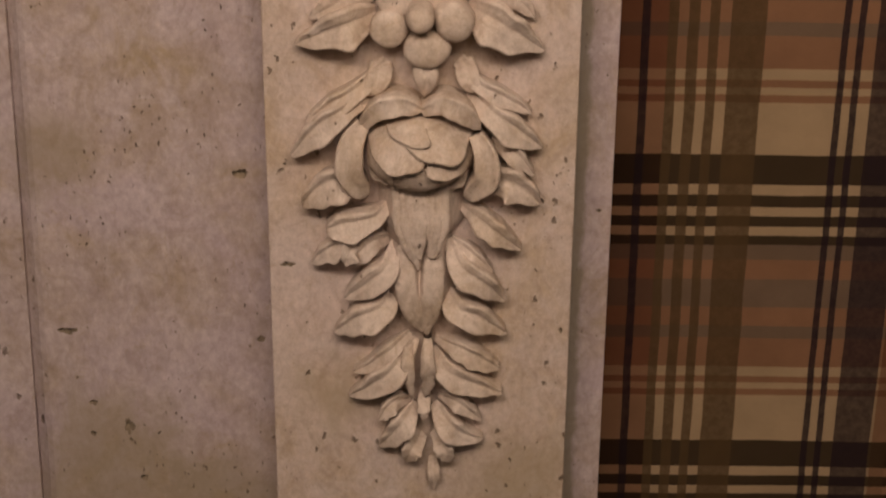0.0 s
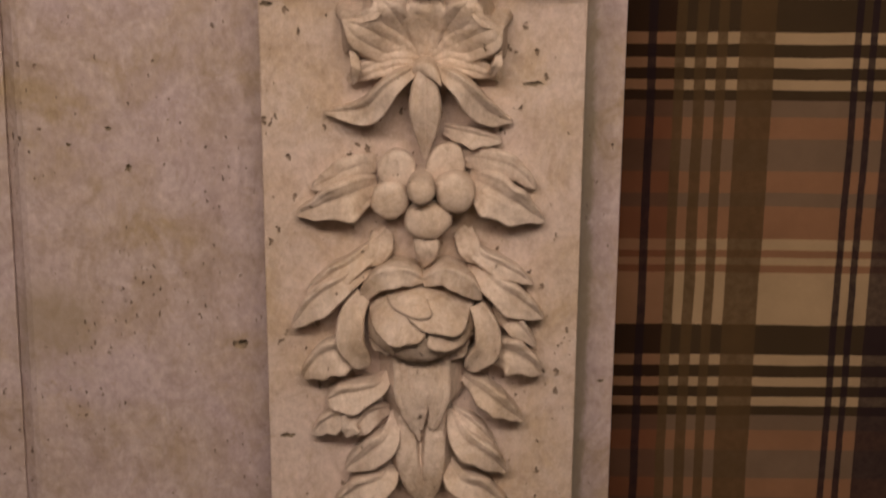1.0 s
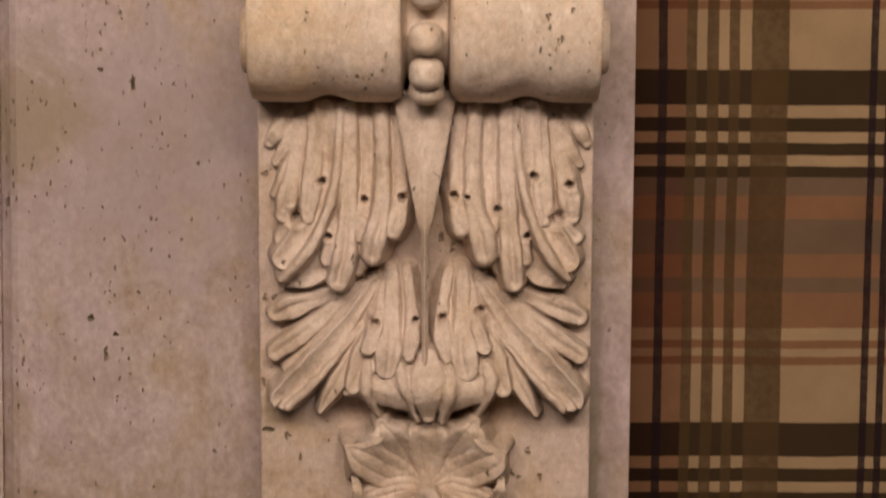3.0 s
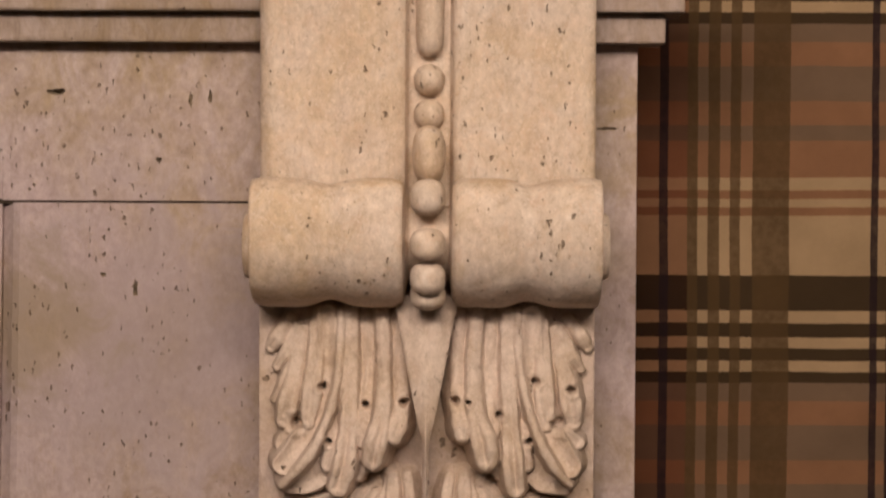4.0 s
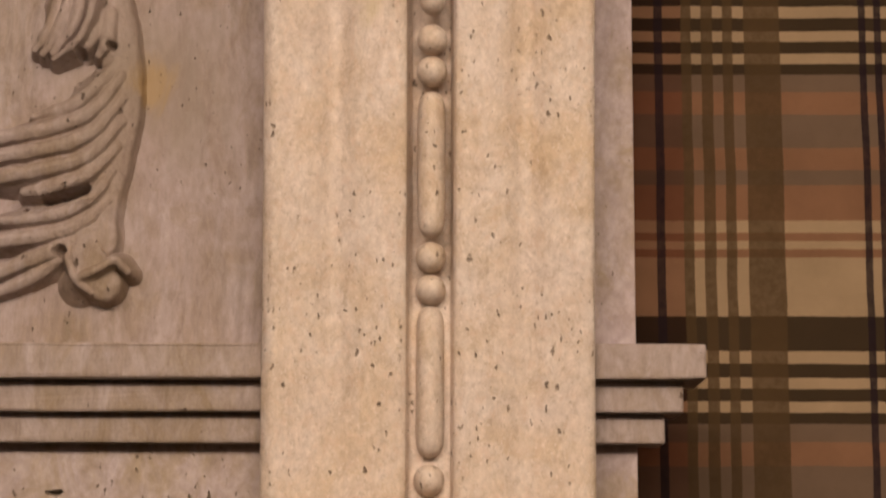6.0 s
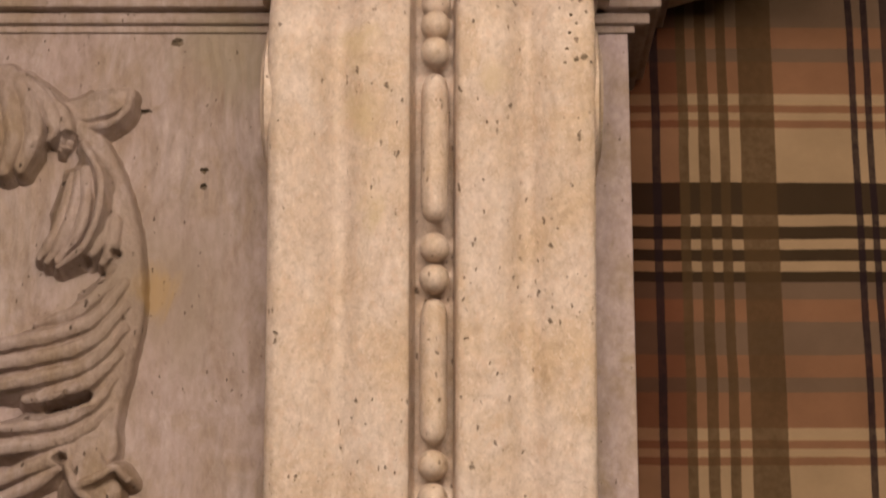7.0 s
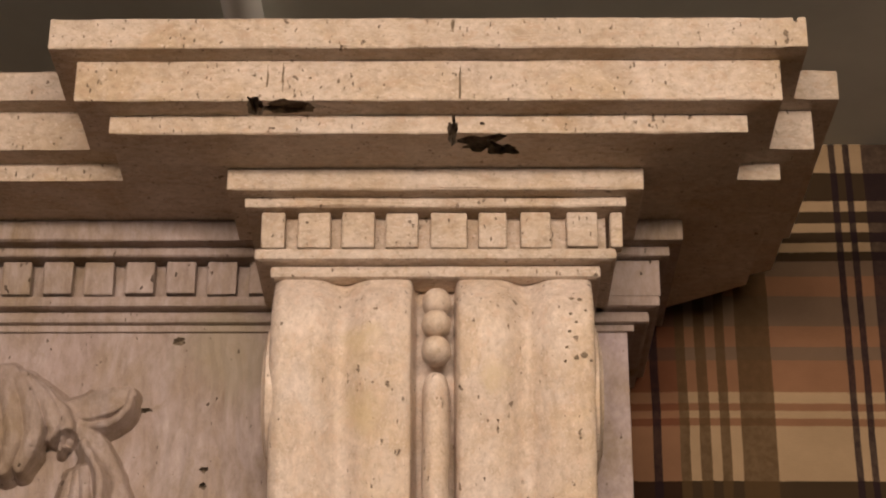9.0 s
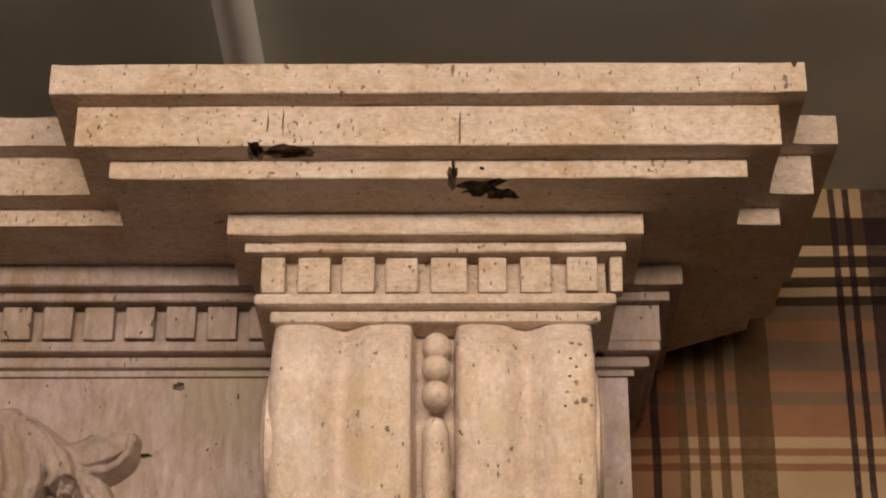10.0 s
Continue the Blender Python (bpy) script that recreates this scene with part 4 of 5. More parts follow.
# the rose: guard petals, then the folded heart
sprig(((-0.0739, 0.8186, 0.028, 0.0065), (-0.0851, 0.7966, 0.037, 0.0120), (-0.0854, 0.7696, 0.037, 0.0124), (-0.0720, 0.7455, 0.028, 0.0074)), dish=0.22, crease=0, rag=0.06)
sprig(((0.0237, 0.8077, 0.028, 0.0065), (0.0337, 0.7880, 0.037, 0.0110), (0.0330, 0.7669, 0.037, 0.0120), (0.0164, 0.7447, 0.028, 0.0074)), dish=0.22, crease=0, rag=0.06)
sprig(((-0.0765, 0.8121, 0.028, 0.0046), (-0.0621, 0.8313, 0.038, 0.0092), (-0.0424, 0.8381, 0.041, 0.0096), (-0.0210, 0.8304, 0.032, 0.0046)), dish=0.22, crease=0, rag=0.06)
sprig(((-0.0229, 0.8294, 0.032, 0.0046), (-0.0047, 0.8384, 0.041, 0.0087), (0.0144, 0.8292, 0.039, 0.0092), (0.0285, 0.8130, 0.030, 0.0037)), dish=0.22, crease=0, rag=0.06)
HEART = ((-0.0257, 0.7904), 0.0475, 0.0345, 0.040)
dome(leg, HEART[0], HEART[1] * 0.97, HEART[2] * 0.97, HEART[3], 0.014, 0, 0.02, 3, 0.5, name="heart")
for c, rx, rz, turn, over in (((-0.0290, 0.7748), 0.0254, 0.0179, 0, 0.010), ((-0.0592, 0.7777), 0.0122, 0.0198, 14, 0.010), ((0.0071, 0.7719), 0.0122, 0.0188, -18, 0.010), ((0.0020, 0.7901), 0.0226, 0.0151, -6, 0.011), ((-0.0463, 0.8025), 0.0273, 0.0198, -16, 0.010), ((-0.0090, 0.8145), 0.0339, 0.0207, -20, 0.011), ((-0.0384, 0.8216), 0.0245, 0.0113, -22, 0.009)):
    bloom_petal(leg, HEART, c, rx, rz, turn, over, 0.075, 4)
# serrated leaves of the blossom
sprig(((-0.0642, 0.9295, 0.004, 0.0083), (-0.0845, 0.9275, 0.021, 0.0131), (-0.1042, 0.9162, 0.018, 0.0101), (-0.1205, 0.9074, 0.011, 0.0021)), dish=-0.1, rag=0.12)
sprig(((0.0076, 0.9352, 0.004, 0.0072), (0.0346, 0.9361, 0.022, 0.0125), (0.0576, 0.9263, 0.019, 0.0101), (0.0744, 0.9091, 0.011, 0.0021)), dish=-0.1, rag=0.12)
sprig(((-0.0628, 0.9095, 0.006, 0.0103), (-0.0843, 0.9056, 0.029, 0.0189), (-0.1075, 0.8958, 0.025, 0.0137), (-0.1339, 0.8847, 0.014, 0.0015)), dish=0.35, rag=0.16, flutes=5, flute=0.1)
sprig(((0.0156, 0.9174, 0.006, 0.0103), (0.0359, 0.9097, 0.029, 0.0201), (0.0581, 0.8962, 0.025, 0.0160), (0.0828, 0.8803, 0.014, 0.0015)), dish=0.35, rag=0.16, flutes=5, flute=0.1)
sprig(((-0.0212, 0.8743, 0.028, 0.0102), (-0.0196, 0.8588, 0.032, 0.0111), (-0.0211, 0.8406, 0.023, 0.0037)), dish=-0.2, crease=0.15, rag=0)
# five-petalled blossom
for c, rx, rz, h, base, turn in (((-0.0458, 0.9278), 0.0170, 0.0179, 0.007, 0.014, 20), ((-0.0040, 0.9322), 0.0170, 0.0207, 0.007, 0.014, -25), ((-0.0515, 0.9021), 0.0174, 0.0165, 0.011, 0.018, 15), ((0.0044, 0.9116), 0.0179, 0.0184, 0.022, 0.018, 0), ((-0.0187, 0.8856), 0.0203, 0.0170, 0.016, 0.022, 0)):
    dome(leg, c, rx, rz, h, base, turn, 0.035, 2, 0.42)
dome(leg, (-0.0244, 0.9178), 0.0124, 0.0124, 0.020, 0.034, 0, 0.01, 2, 0.5, name="stamen_ball")
# drooping bell-flower: a ragged open trumpet, two side petals and a hanging one
carve(leg, (
    (((-0.0229, 1.0198, 0.012, 0.0037), (-0.0428, 1.0239, 0.020, 0.0093), (-0.0699, 1.0164, 0.022, 0.0093), (-0.0842, 1.0043, 0.014, 0.0023)), {"dish": -0.1, "flutes": 3, "flute": 0.14, "free": 0.8}),
    (((-0.0239, 1.0218, 0.012, 0.0037), (-0.0486, 1.0344, 0.019, 0.0154), (-0.0739, 1.0523, 0.036, 0.0166), (-0.0888, 1.0631, 0.037, 0.0023)), {"dish": 0.1, "flutes": 3, "flute": 0.1, "free": 0.8}),
    (((-0.0229, 1.0238, 0.012, 0.0037), (-0.0414, 1.0467, 0.019, 0.0154), (-0.0550, 1.0707, 0.038, 0.0166), (-0.0592, 1.0806, 0.037, 0.0064)), {"dish": 0.1, "flutes": 3, "flute": 0.1, "free": 0.8}),
    (((-0.0215, 1.0248, 0.012, 0.0037), (-0.0214, 1.0494, 0.020, 0.0167), (-0.0213, 1.0714, 0.030, 0.0185), (-0.0214, 1.0820, 0.026, 0.0111)), {"dish": 0.1, "flutes": 3, "flute": 0.1, "free": 0.8}),
    (((-0.0201, 1.0238, 0.012, 0.0037), (-0.0024, 1.0468, 0.019, 0.0154), (0.0130, 1.0710, 0.038, 0.0166), (0.0176, 1.0828, 0.037, 0.0055)), {"dish": 0.1, "flutes": 3, "flute": 0.1, "free": 0.8}),
    (((-0.0191, 1.0218, 0.012, 0.0037), (0.0048, 1.0346, 0.019, 0.0154), (0.0301, 1.0498, 0.036, 0.0166), (0.0427, 1.0588, 0.037, 0.0023)), {"dish": 0.1, "flutes": 3, "flute": 0.1, "free": 0.8}),
    (((-0.0201, 1.0198, 0.012, 0.0037), (0.0000, 1.0240, 0.020, 0.0093), (0.0229, 1.0188, 0.022, 0.0093), (0.0393, 1.0088, 0.014, 0.0028)), {"dish": -0.1, "flutes": 3, "flute": 0.14, "free": 0.8}),
), "throat", melt=0.003, seed=16)
sprig(((-0.0557, 1.0809, 0.030, 0.0023), (-0.0648, 1.0705, 0.039, 0.0051), (-0.0847, 1.0625, 0.035, 0.0028)), crease=0)
sprig(((0.0168, 1.0812, 0.030, 0.0023), (0.0233, 1.0670, 0.039, 0.0046), (0.0404, 1.0572, 0.035, 0.0023)), crease=0)
sprig(((-0.0835, 1.0359, 0.025, 0.0023), (-0.0793, 1.0237, 0.035, 0.0041), (-0.0828, 1.0048, 0.023, 0.0019)), crease=0)
sprig(((0.0408, 1.0364, 0.025, 0.0023), (0.0387, 1.0266, 0.035, 0.0041), (0.0334, 1.0122, 0.023, 0.0019)), crease=0)
sprig(((-0.0256, 1.0214, 0.025, 0.0037), (-0.0479, 1.0105, 0.043, 0.0078), (-0.0722, 0.9825, 0.028, 0.0111), (-0.1083, 0.9764, 0.009, 0.0014)), rag=0.04)
sprig(((-0.0161, 1.0215, 0.025, 0.0037), (0.0062, 1.0107, 0.043, 0.0083), (0.0288, 0.9829, 0.028, 0.0111), (0.0533, 0.9686, 0.009, 0.0014)), rag=0.04)
sprig(((-0.0056, 0.9612, 0.005, 0.0052), (0.0185, 0.9585, 0.021, 0.0083), (0.0441, 0.9531, 0.014, 0.0021)))
sprig(((-0.0212, 1.0278, 0.035, 0.0041), (-0.0216, 1.0033, 0.039, 0.0124), (-0.0211, 0.9781, 0.037, 0.0133), (-0.0208, 0.9395, 0.023, 0.0014)), dish=-0.1, crease=0.3, rag=0, off=0)
leaf(leg, (-0.0350, 1.0094), (-0.0076, 1.0096), 0.0128, 0.5, (0.026, 0.034, 0.026), -0.4, name="sepal", root=0.8, peak=0.5)

# big acanthus under the scroll; the other half is cut in mirror, a little unlike
MX = -0.0219


def both_halves(strokes):
    """The strokes of one half of a leaf, and their free copies on the other half."""
    out = list(strokes)
    for way, more in strokes:
        k = way[-1][0] * 400
        turned = dict(more, off=-more.get("off", 0.0), tilt=-more.get("tilt", 0.0))
        out.append(([(2 * MX - x + 0.0025 * math.sin(k + i) * i / 3, z - 0.002 * math.cos(k * 1.7) * i / 3, h, w * (1 + 0.08 * math.sin(k * 3))) for i, (x, z, h, w) in enumerate(way)], turned))
    return out


carve(leg, both_halves((
    # three-fingered spray beside the keel
    (((-0.0473, 1.3421, 0.013, 0.0057), (-0.0448, 1.2965, 0.020, 0.0058), (-0.0441, 1.2676, 0.030, 0.0063), (-0.0461, 1.2528, 0.042, 0.0079), (-0.0493, 1.2430, 0.044, 0.0070)), {"crease": 0.36}),
    (((-0.0609, 1.3424, 0.018, 0.0061), (-0.0589, 1.2972, 0.027, 0.0062), (-0.0598, 1.2619, 0.041, 0.0076), (-0.0641, 1.2401, 0.050, 0.0103), (-0.0670, 1.2246, 0.049, 0.0092)), {"crease": 0.5, "off": 0.1}),
    (((-0.0737, 1.3418, 0.010, 0.0058), (-0.0718, 1.3007, 0.016, 0.0058), (-0.0728, 1.2671, 0.026, 0.0059), (-0.0762, 1.2497, 0.036, 0.0074), (-0.0754, 1.2370, 0.035, 0.0054)), {"crease": 0.32}),
    # second spray
    (((-0.0792, 1.2675, 0.010, 0.0046), (-0.0784, 1.2360, 0.020, 0.0060), (-0.0777, 1.2180, 0.026, 0.0072), (-0.0797, 1.2086, 0.026, 0.0055)), {"crease": 0.2, "free": 0.3}),
    (((-0.0864, 1.3421, 0.014, 0.0065), (-0.0862, 1.2923, 0.025, 0.0070), (-0.0873, 1.2473, 0.035, 0.0076), (-0.0897, 1.2206, 0.044, 0.0098), (-0.0946, 1.2017, 0.042, 0.0087)), {"dish": -0.2, "crease": 0.55, "off": -0.1}),
    (((-0.0975, 1.3003, 0.012, 0.0046), (-0.0990, 1.2595, 0.022, 0.0047), (-0.1014, 1.2352, 0.032, 0.0062), (-0.1043, 1.2180, 0.032, 0.0060)), {"crease": 0.36}),
    # outer curl: a hollow leaf with a raised rim
    (((-0.1061, 1.3417, 0.010, 0.0077), (-0.1065, 1.3006, 0.016, 0.0083), (-0.1119, 1.2642, 0.023, 0.0100), (-0.1248, 1.2368, 0.028, 0.0119), (-0.1406, 1.2194, 0.030, 0.0093)), {"dish": 0.6}),
    (((-0.0942, 1.3421, 0.016, 0.0034), (-0.0952, 1.3016, 0.026, 0.0036), (-0.1000, 1.2703, 0.035, 0.0035), (-0.1108, 1.2412, 0.043, 0.0037), (-0.1254, 1.2184, 0.046, 0.0040), (-0.1418, 1.2025, 0.039, 0.0022)), {"dish": -0.5, "free": 0.4}),
    (((-0.0997, 1.2304, 0.014, 0.0069), (-0.1112, 1.2100, 0.020, 0.0102), (-0.1251, 1.2033, 0.023, 0.0097), (-0.1362, 1.1988, 0.019, 0.0055)), {"dish": 0.4, "free": 0.2}),
    # small outer lobes
    (((-0.1149, 1.3325, 0.011, 0.0061), (-0.1155, 1.3010, 0.020, 0.0072), (-0.1178, 1.2743, 0.030, 0.0087), (-0.1207, 1.2536, 0.031, 0.0060)), {"dish": -0.2, "crease": 0.32}),
    (((-0.1272, 1.3277, 0.008, 0.0054), (-0.1315, 1.2960, 0.017, 0.0064), (-0.1371, 1.2691, 0.026, 0.0092), (-0.1407, 1.2534, 0.023, 0.0066)), {"dish": -0.2, "crease": 0.32}),
    (((-0.1158, 1.2576, 0.014, 0.0057), (-0.1305, 1.2448, 0.025, 0.0077), (-0.1425, 1.2351, 0.022, 0.0066)), {"dish": -0.15, "crease": 0.25, "free": 0.3}),
    (((-0.1301, 1.3298, 0.006, 0.0050), (-0.1400, 1.3087, 0.014, 0.0059), (-0.1478, 1.2967, 0.010, 0.0039)), {"crease": 0.36}),
    (((-0.1274, 1.3138, 0.008, 0.0042), (-0.1395, 1.2867, 0.017, 0.0059), (-0.1484, 1.2699, 0.013, 0.0039)), {"crease": 0.36}),
    (((-0.1375, 1.3368, 0.006, 0.0058), (-0.1474, 1.3210, 0.012, 0.0068), (-0.1534, 1.3123, 0.008, 0.0050)), {"crease": 0.36}),
)), "upper_leaf", [(-0.1093, 1.2821, 0.0034), (-0.0739, 1.2678, 0.0032), (-0.0423, 1.2697, 0.0042), (-0.1035, 1.2378, 0.0030), (-0.1296, 1.2522, 0.0055), (-0.0004, 1.2717, 0.0042), (0.0359, 1.2602, 0.0032), (0.0655, 1.2872, 0.0038), (0.0601, 1.2383, 0.0032), (0.0952, 1.2802, 0.0036), (0.0839, 1.2529, 0.0060), (0.0106, 1.2705, 0.0022)], seed=4, label="drilled upper tier of acanthus fingers")
carve(leg, both_halves((
    # long hollow leaves that spread sideways
    (((-0.0909, 1.1918, 0.010, 0.0046), (-0.1140, 1.1834, 0.017, 0.0068), (-0.1349, 1.1769, 0.021, 0.0102), (-0.1480, 1.1703, 0.016, 0.0072)), {"dish": 0.05, "crease": 0.35, "free": 0.4}),
    (((-0.0767, 1.1993, 0.011, 0.0038), (-0.1023, 1.1742, 0.018, 0.0055), (-0.1279, 1.1537, 0.024, 0.0087), (-0.1491, 1.1380, 0.020, 0.0071)), {"dish": -0.15, "crease": 0.3, "free": 0.5}),
    (((-0.0710, 1.1972, 0.013, 0.0034), (-0.0975, 1.1628, 0.021, 0.0047), (-0.1208, 1.1398, 0.026, 0.0063), (-0.1396, 1.1260, 0.022, 0.0038)), {}),
    (((-0.0654, 1.1972, 0.013, 0.0042), (-0.0904, 1.1608, 0.023, 0.0068), (-0.1159, 1.1287, 0.030, 0.0125), (-0.1407, 1.1030, 0.029, 0.0115)), {"dish": 0.45, "tilt": -0.2, "off": 0.15, "free": 0.6}),
    (((-0.0763, 1.1610, 0.024, 0.0015), (-0.0946, 1.1389, 0.033, 0.0021), (-0.1178, 1.1137, 0.038, 0.0034), (-0.1368, 1.0957, 0.037, 0.0033)), {"dish": -0.5, "free": 0.3}),
    (((-0.0616, 1.1784, 0.014, 0.0038), (-0.0833, 1.1399, 0.026, 0.0055), (-0.0986, 1.1125, 0.032, 0.0072), (-0.1111, 1.0903, 0.030, 0.0016)), {"dish": 0.1, "crease": 0.36}),
    # inner lobes over the lip
    (((-0.0522, 1.2065, 0.011, 0.0061), (-0.0598, 1.1660, 0.025, 0.0093), (-0.0720, 1.1375, 0.037, 0.0134), (-0.0825, 1.1151, 0.044, 0.0065)), {"dish": 0.15, "crease": 0.32}),
    (((-0.0612, 1.1753, 0.024, 0.0030), (-0.0645, 1.1611, 0.037, 0.0054), (-0.0704, 1.1466, 0.043, 0.0060)), {"dish": 0.35, "free": 0.3}),
    (((-0.0512, 1.2070, 0.014, 0.0050), (-0.0517, 1.1668, 0.029, 0.0068), (-0.0536, 1.1459, 0.044, 0.0115), (-0.0554, 1.1308, 0.046, 0.0092)), {"dish": 0.05, "crease": 0.35, "off": 0.2}),
    (((-0.0391, 1.2068, 0.013, 0.0046), (-0.0346, 1.1754, 0.024, 0.0047), (-0.0347, 1.1546, 0.040, 0.0072), (-0.0366, 1.1399, 0.042, 0.0049)), {"dish": -0.25, "crease": 0.32}),
)), "lower_leaf", [(-0.0655, 1.1657, 0.0042), (0.0218, 1.1751, 0.0042), (-0.0098, 1.1695, 0.0040), (-0.0317, 1.1680, 0.0030)], seed=8, label="spreading lower tier of acanthus leaves")
carve(leg, (
    (((-0.0890, 1.1075, 0.038, 0.0014), (-0.0718, 1.1127, 0.044, 0.0110), (-0.0475, 1.1113, 0.050, 0.0173), (-0.0210, 1.1113, 0.054, 0.0191), (0.0058, 1.1115, 0.050, 0.0173), (0.0285, 1.1131, 0.044, 0.0110), (0.0445, 1.1085, 0.038, 0.0014)), {"dish": -0.6, "free": -1, "rag": 0.07}),
    (((-0.0449, 1.1318, 0.044, 0.0037), (-0.0399, 1.1159, 0.058, 0.0041), (-0.0300, 1.0871, 0.044, 0.0014)), {"free": 0.6, "dish": -0.5}),
    (((-0.0026, 1.1300, 0.046, 0.0037), (-0.0030, 1.1117, 0.060, 0.0045), (-0.0100, 1.0853, 0.044, 0.0014)), {"free": 0.6, "dish": -0.5}),
    (((-0.0213, 1.1358, 0.040, 0.0101), (-0.0210, 1.1230, 0.058, 0.0154), (-0.0214, 1.1065, 0.058, 0.0127), (-0.0207, 1.0900, 0.044, 0.0055)), {"free": 0.6, "dish": -0.25, "crease": 0.1}),
    (((-0.0709, 1.1313, 0.042, 0.0046), (-0.0715, 1.1121, 0.052, 0.0041), (-0.0611, 1.0880, 0.036, 0.0014)), {"free": 0.6, "dish": -0.5}),
    (((0.0275, 1.1317, 0.042, 0.0046), (0.0303, 1.1148, 0.052, 0.0041), (0.0204, 1.0893, 0.036, 0.0014)), {"free": 0.6, "dish": -0.5}),
), "curled_lip", melt=0.008, ease=2.2, seed=15, label="turned-over ragged leaf end")


def keel(parent):
    """The leaf's middle rib: broad at the top, drawn out to a thin ridge."""
    rows = []
    top, foot = (-0.0243, 1.3577), (-0.0236, 1.1225)
    for i in range(41):
        s = i / 40
        w = 0.0237 * max(0, 1 - s * 2.0) ** 0.9 + 0.0028
        row = []
        for j in range(13):
            u = -1 + j / 6
            h = 0.028 + 0.022 * min(1, s * 2.2) - 0.012 * s + 0.006 * (1 - abs(u)) - 0.004 * math.exp(-(u / 0.14) ** 2) * max(0, 1 - s * 3)
            row.append(Vector((top[0] + (foot[0] - top[0]) * s + u * w, LEG - h, top[1] + (foot[1] - top[1]) * s)))
        row = [Vector((row[0].x + 0.001, LEG - 0.01, row[0].z))] + row + [Vector((row[-1].x - 0.001, LEG - 0.01, row[-1].z))]
        rows.append(row)
    part("keel", grid(rows), STONE_CARVED, parent, smooth=True)


keel(leg)

# ---- console with reeded face, scroll and string of beads ----
console = thing("console", (CX, LEG, E(-0.1)), "reeded travertine console bracket with scroll ends and a bead string", "corbel")
FACE = ((-0.06, 1.10), (0.0, 1.10), (0.12, 1.101), (0.24, 1.096), (0.36, 1.086), (0.45, 1.077), (0.55, 1.062), (0.61, 1.051), (0.64, 1.050), (0.665, 1.056), (0.685, 1.070), (0.70, 1.082))


def face_y(z):
    zs, ys = zip(*FACE)
    return sum(float(np.interp(z + d, zs, ys)) for d in (-0.02, -0.01, 0, 0.01, 0.02)) / 5 * U


def reeds(u, deep=1.0, channel=0.0135, soft=1.0):
    """Height of the console's face across it: two soft reeds a side, and a channel for the beads."""
    a = abs(u - 0.012)
    valley = -0.0135 * deep * math.exp(-((a - 0.575) / 0.105) ** 2)
    rim = -0.006 * soft * max(0, (a - 0.93) / 0.07) ** 2 - 0.004 * max(0, (0.22 - a) / 0.08) ** 2 * (a > 0.14)
    if a < 0.125:
        return -channel
    if a < 0.140:
        return -channel + (channel - 0.004) * (a - 0.125) / 0.015
    return valley + rim


US = [-1 + i / 60 for i in range(121)]
rows = []
for i in range(91):
    z = -0.055 + i * (0.695 + 0.055) / 90
    y0 = face_y(z)
    row = [Vector((CX + u * HALF, y0 - reeds(u, 0.3 + 0.7 * min(1, max(0, (z - 0.05) / 0.4)), 0.0135 + 0.016 * min(1, max(0, (z - 0.22) / 0.05))) + 0.0006 * noise.noise(Vector((u * 9, z * 50, 2))), E(z))) for u in US]
    row = [Vector((CX - HALF, JAMB + 0.004, E(z)))] + row + [Vector((CX + HALF, JAMB + 0.004, E(z)))]
    rows.append(row)
body = part("body", grid(rows), STONE_CONSOLE, console, "gently curved reeded stone face", smooth=True)
for f in body.data.polygons:
    if abs(f.normal.x) > 0.8:
        f.use_smooth = False

ROLL = ((1.085, 0.001), (1.062, 0.003), (1.049, -0.004), (1.0435, -0.018), (1.0415, -0.036), (1.0422, -0.054), (1.0452, -0.069), (1.0505, -0.081), (1.058, -0.090), (1.069, -0.0975), (1.085, -0.1025), (1.104, -0.1045))


def roll_at(s):
    k = s * (len(ROLL) - 1)
    i = min(int(k), len(ROLL) - 2)
    p = [Vector(ROLL[max(0, min(len(ROLL) - 1, i + d))]) for d in (-1, 0, 1, 2)]
    t = k - i
    return 0.5 * (2 * p[1] + (p[2] - p[0]) * t + (2 * p[0] - 5 * p[1] + 4 * p[2] - p[3]) * t * t + (3 * p[1] - p[0] - 3 * p[2] + p[3]) * t ** 3)


rows = []
for i in range(49):
    s = i / 48
    q, d = roll_at(s), roll_at(min(1, s + 0.01)) - roll_at(max(0, s - 0.01))
    out = Vector((d.y, -d.x * U)).normalized()
    row = []
    for u in US:
        h = reeds(u, 0.42, 0.022, 0.25) + 0.001 * noise.noise(Vector((u * 6, s * 7, 5)))
        row.append(Vector((CX + u * HALF * 1.003, q.x * U + out.x * h, E(q.y) + out.y * h)))
    c = Vector((0, 1.075 * U, E(-0.05)))
    row = [Vector((row[0].x, c.y, c.z))] + row + [Vector((row[-1].x, c.y, c.z))]
    rows.append(row)
roll = part("scroll", grid(rows), STONE_CONSOLE, console, "rounded scroll roll", smooth=True)
for f in roll.data.polygons:
    if abs(f.normal.x) > 0.8:
        f.use_smooth = False


def turned(name, x, y, z, profile, out, parent, material):
    """A turned boss on a side: profile of (radius, height) rings, standing out along x."""
    rows = [[Vector((x + out * h, y + r * math.cos(2 * math.pi * j / 40), z + r * math.sin(2 * math.pi * j / 40))) for j in range(41)] for r, h in profile]
    bm = grid(rows)
    bmesh.ops.remove_doubles(bm, verts=bm.verts, dist=1e-6)
    return part(name, bm, material, parent, smooth=False)


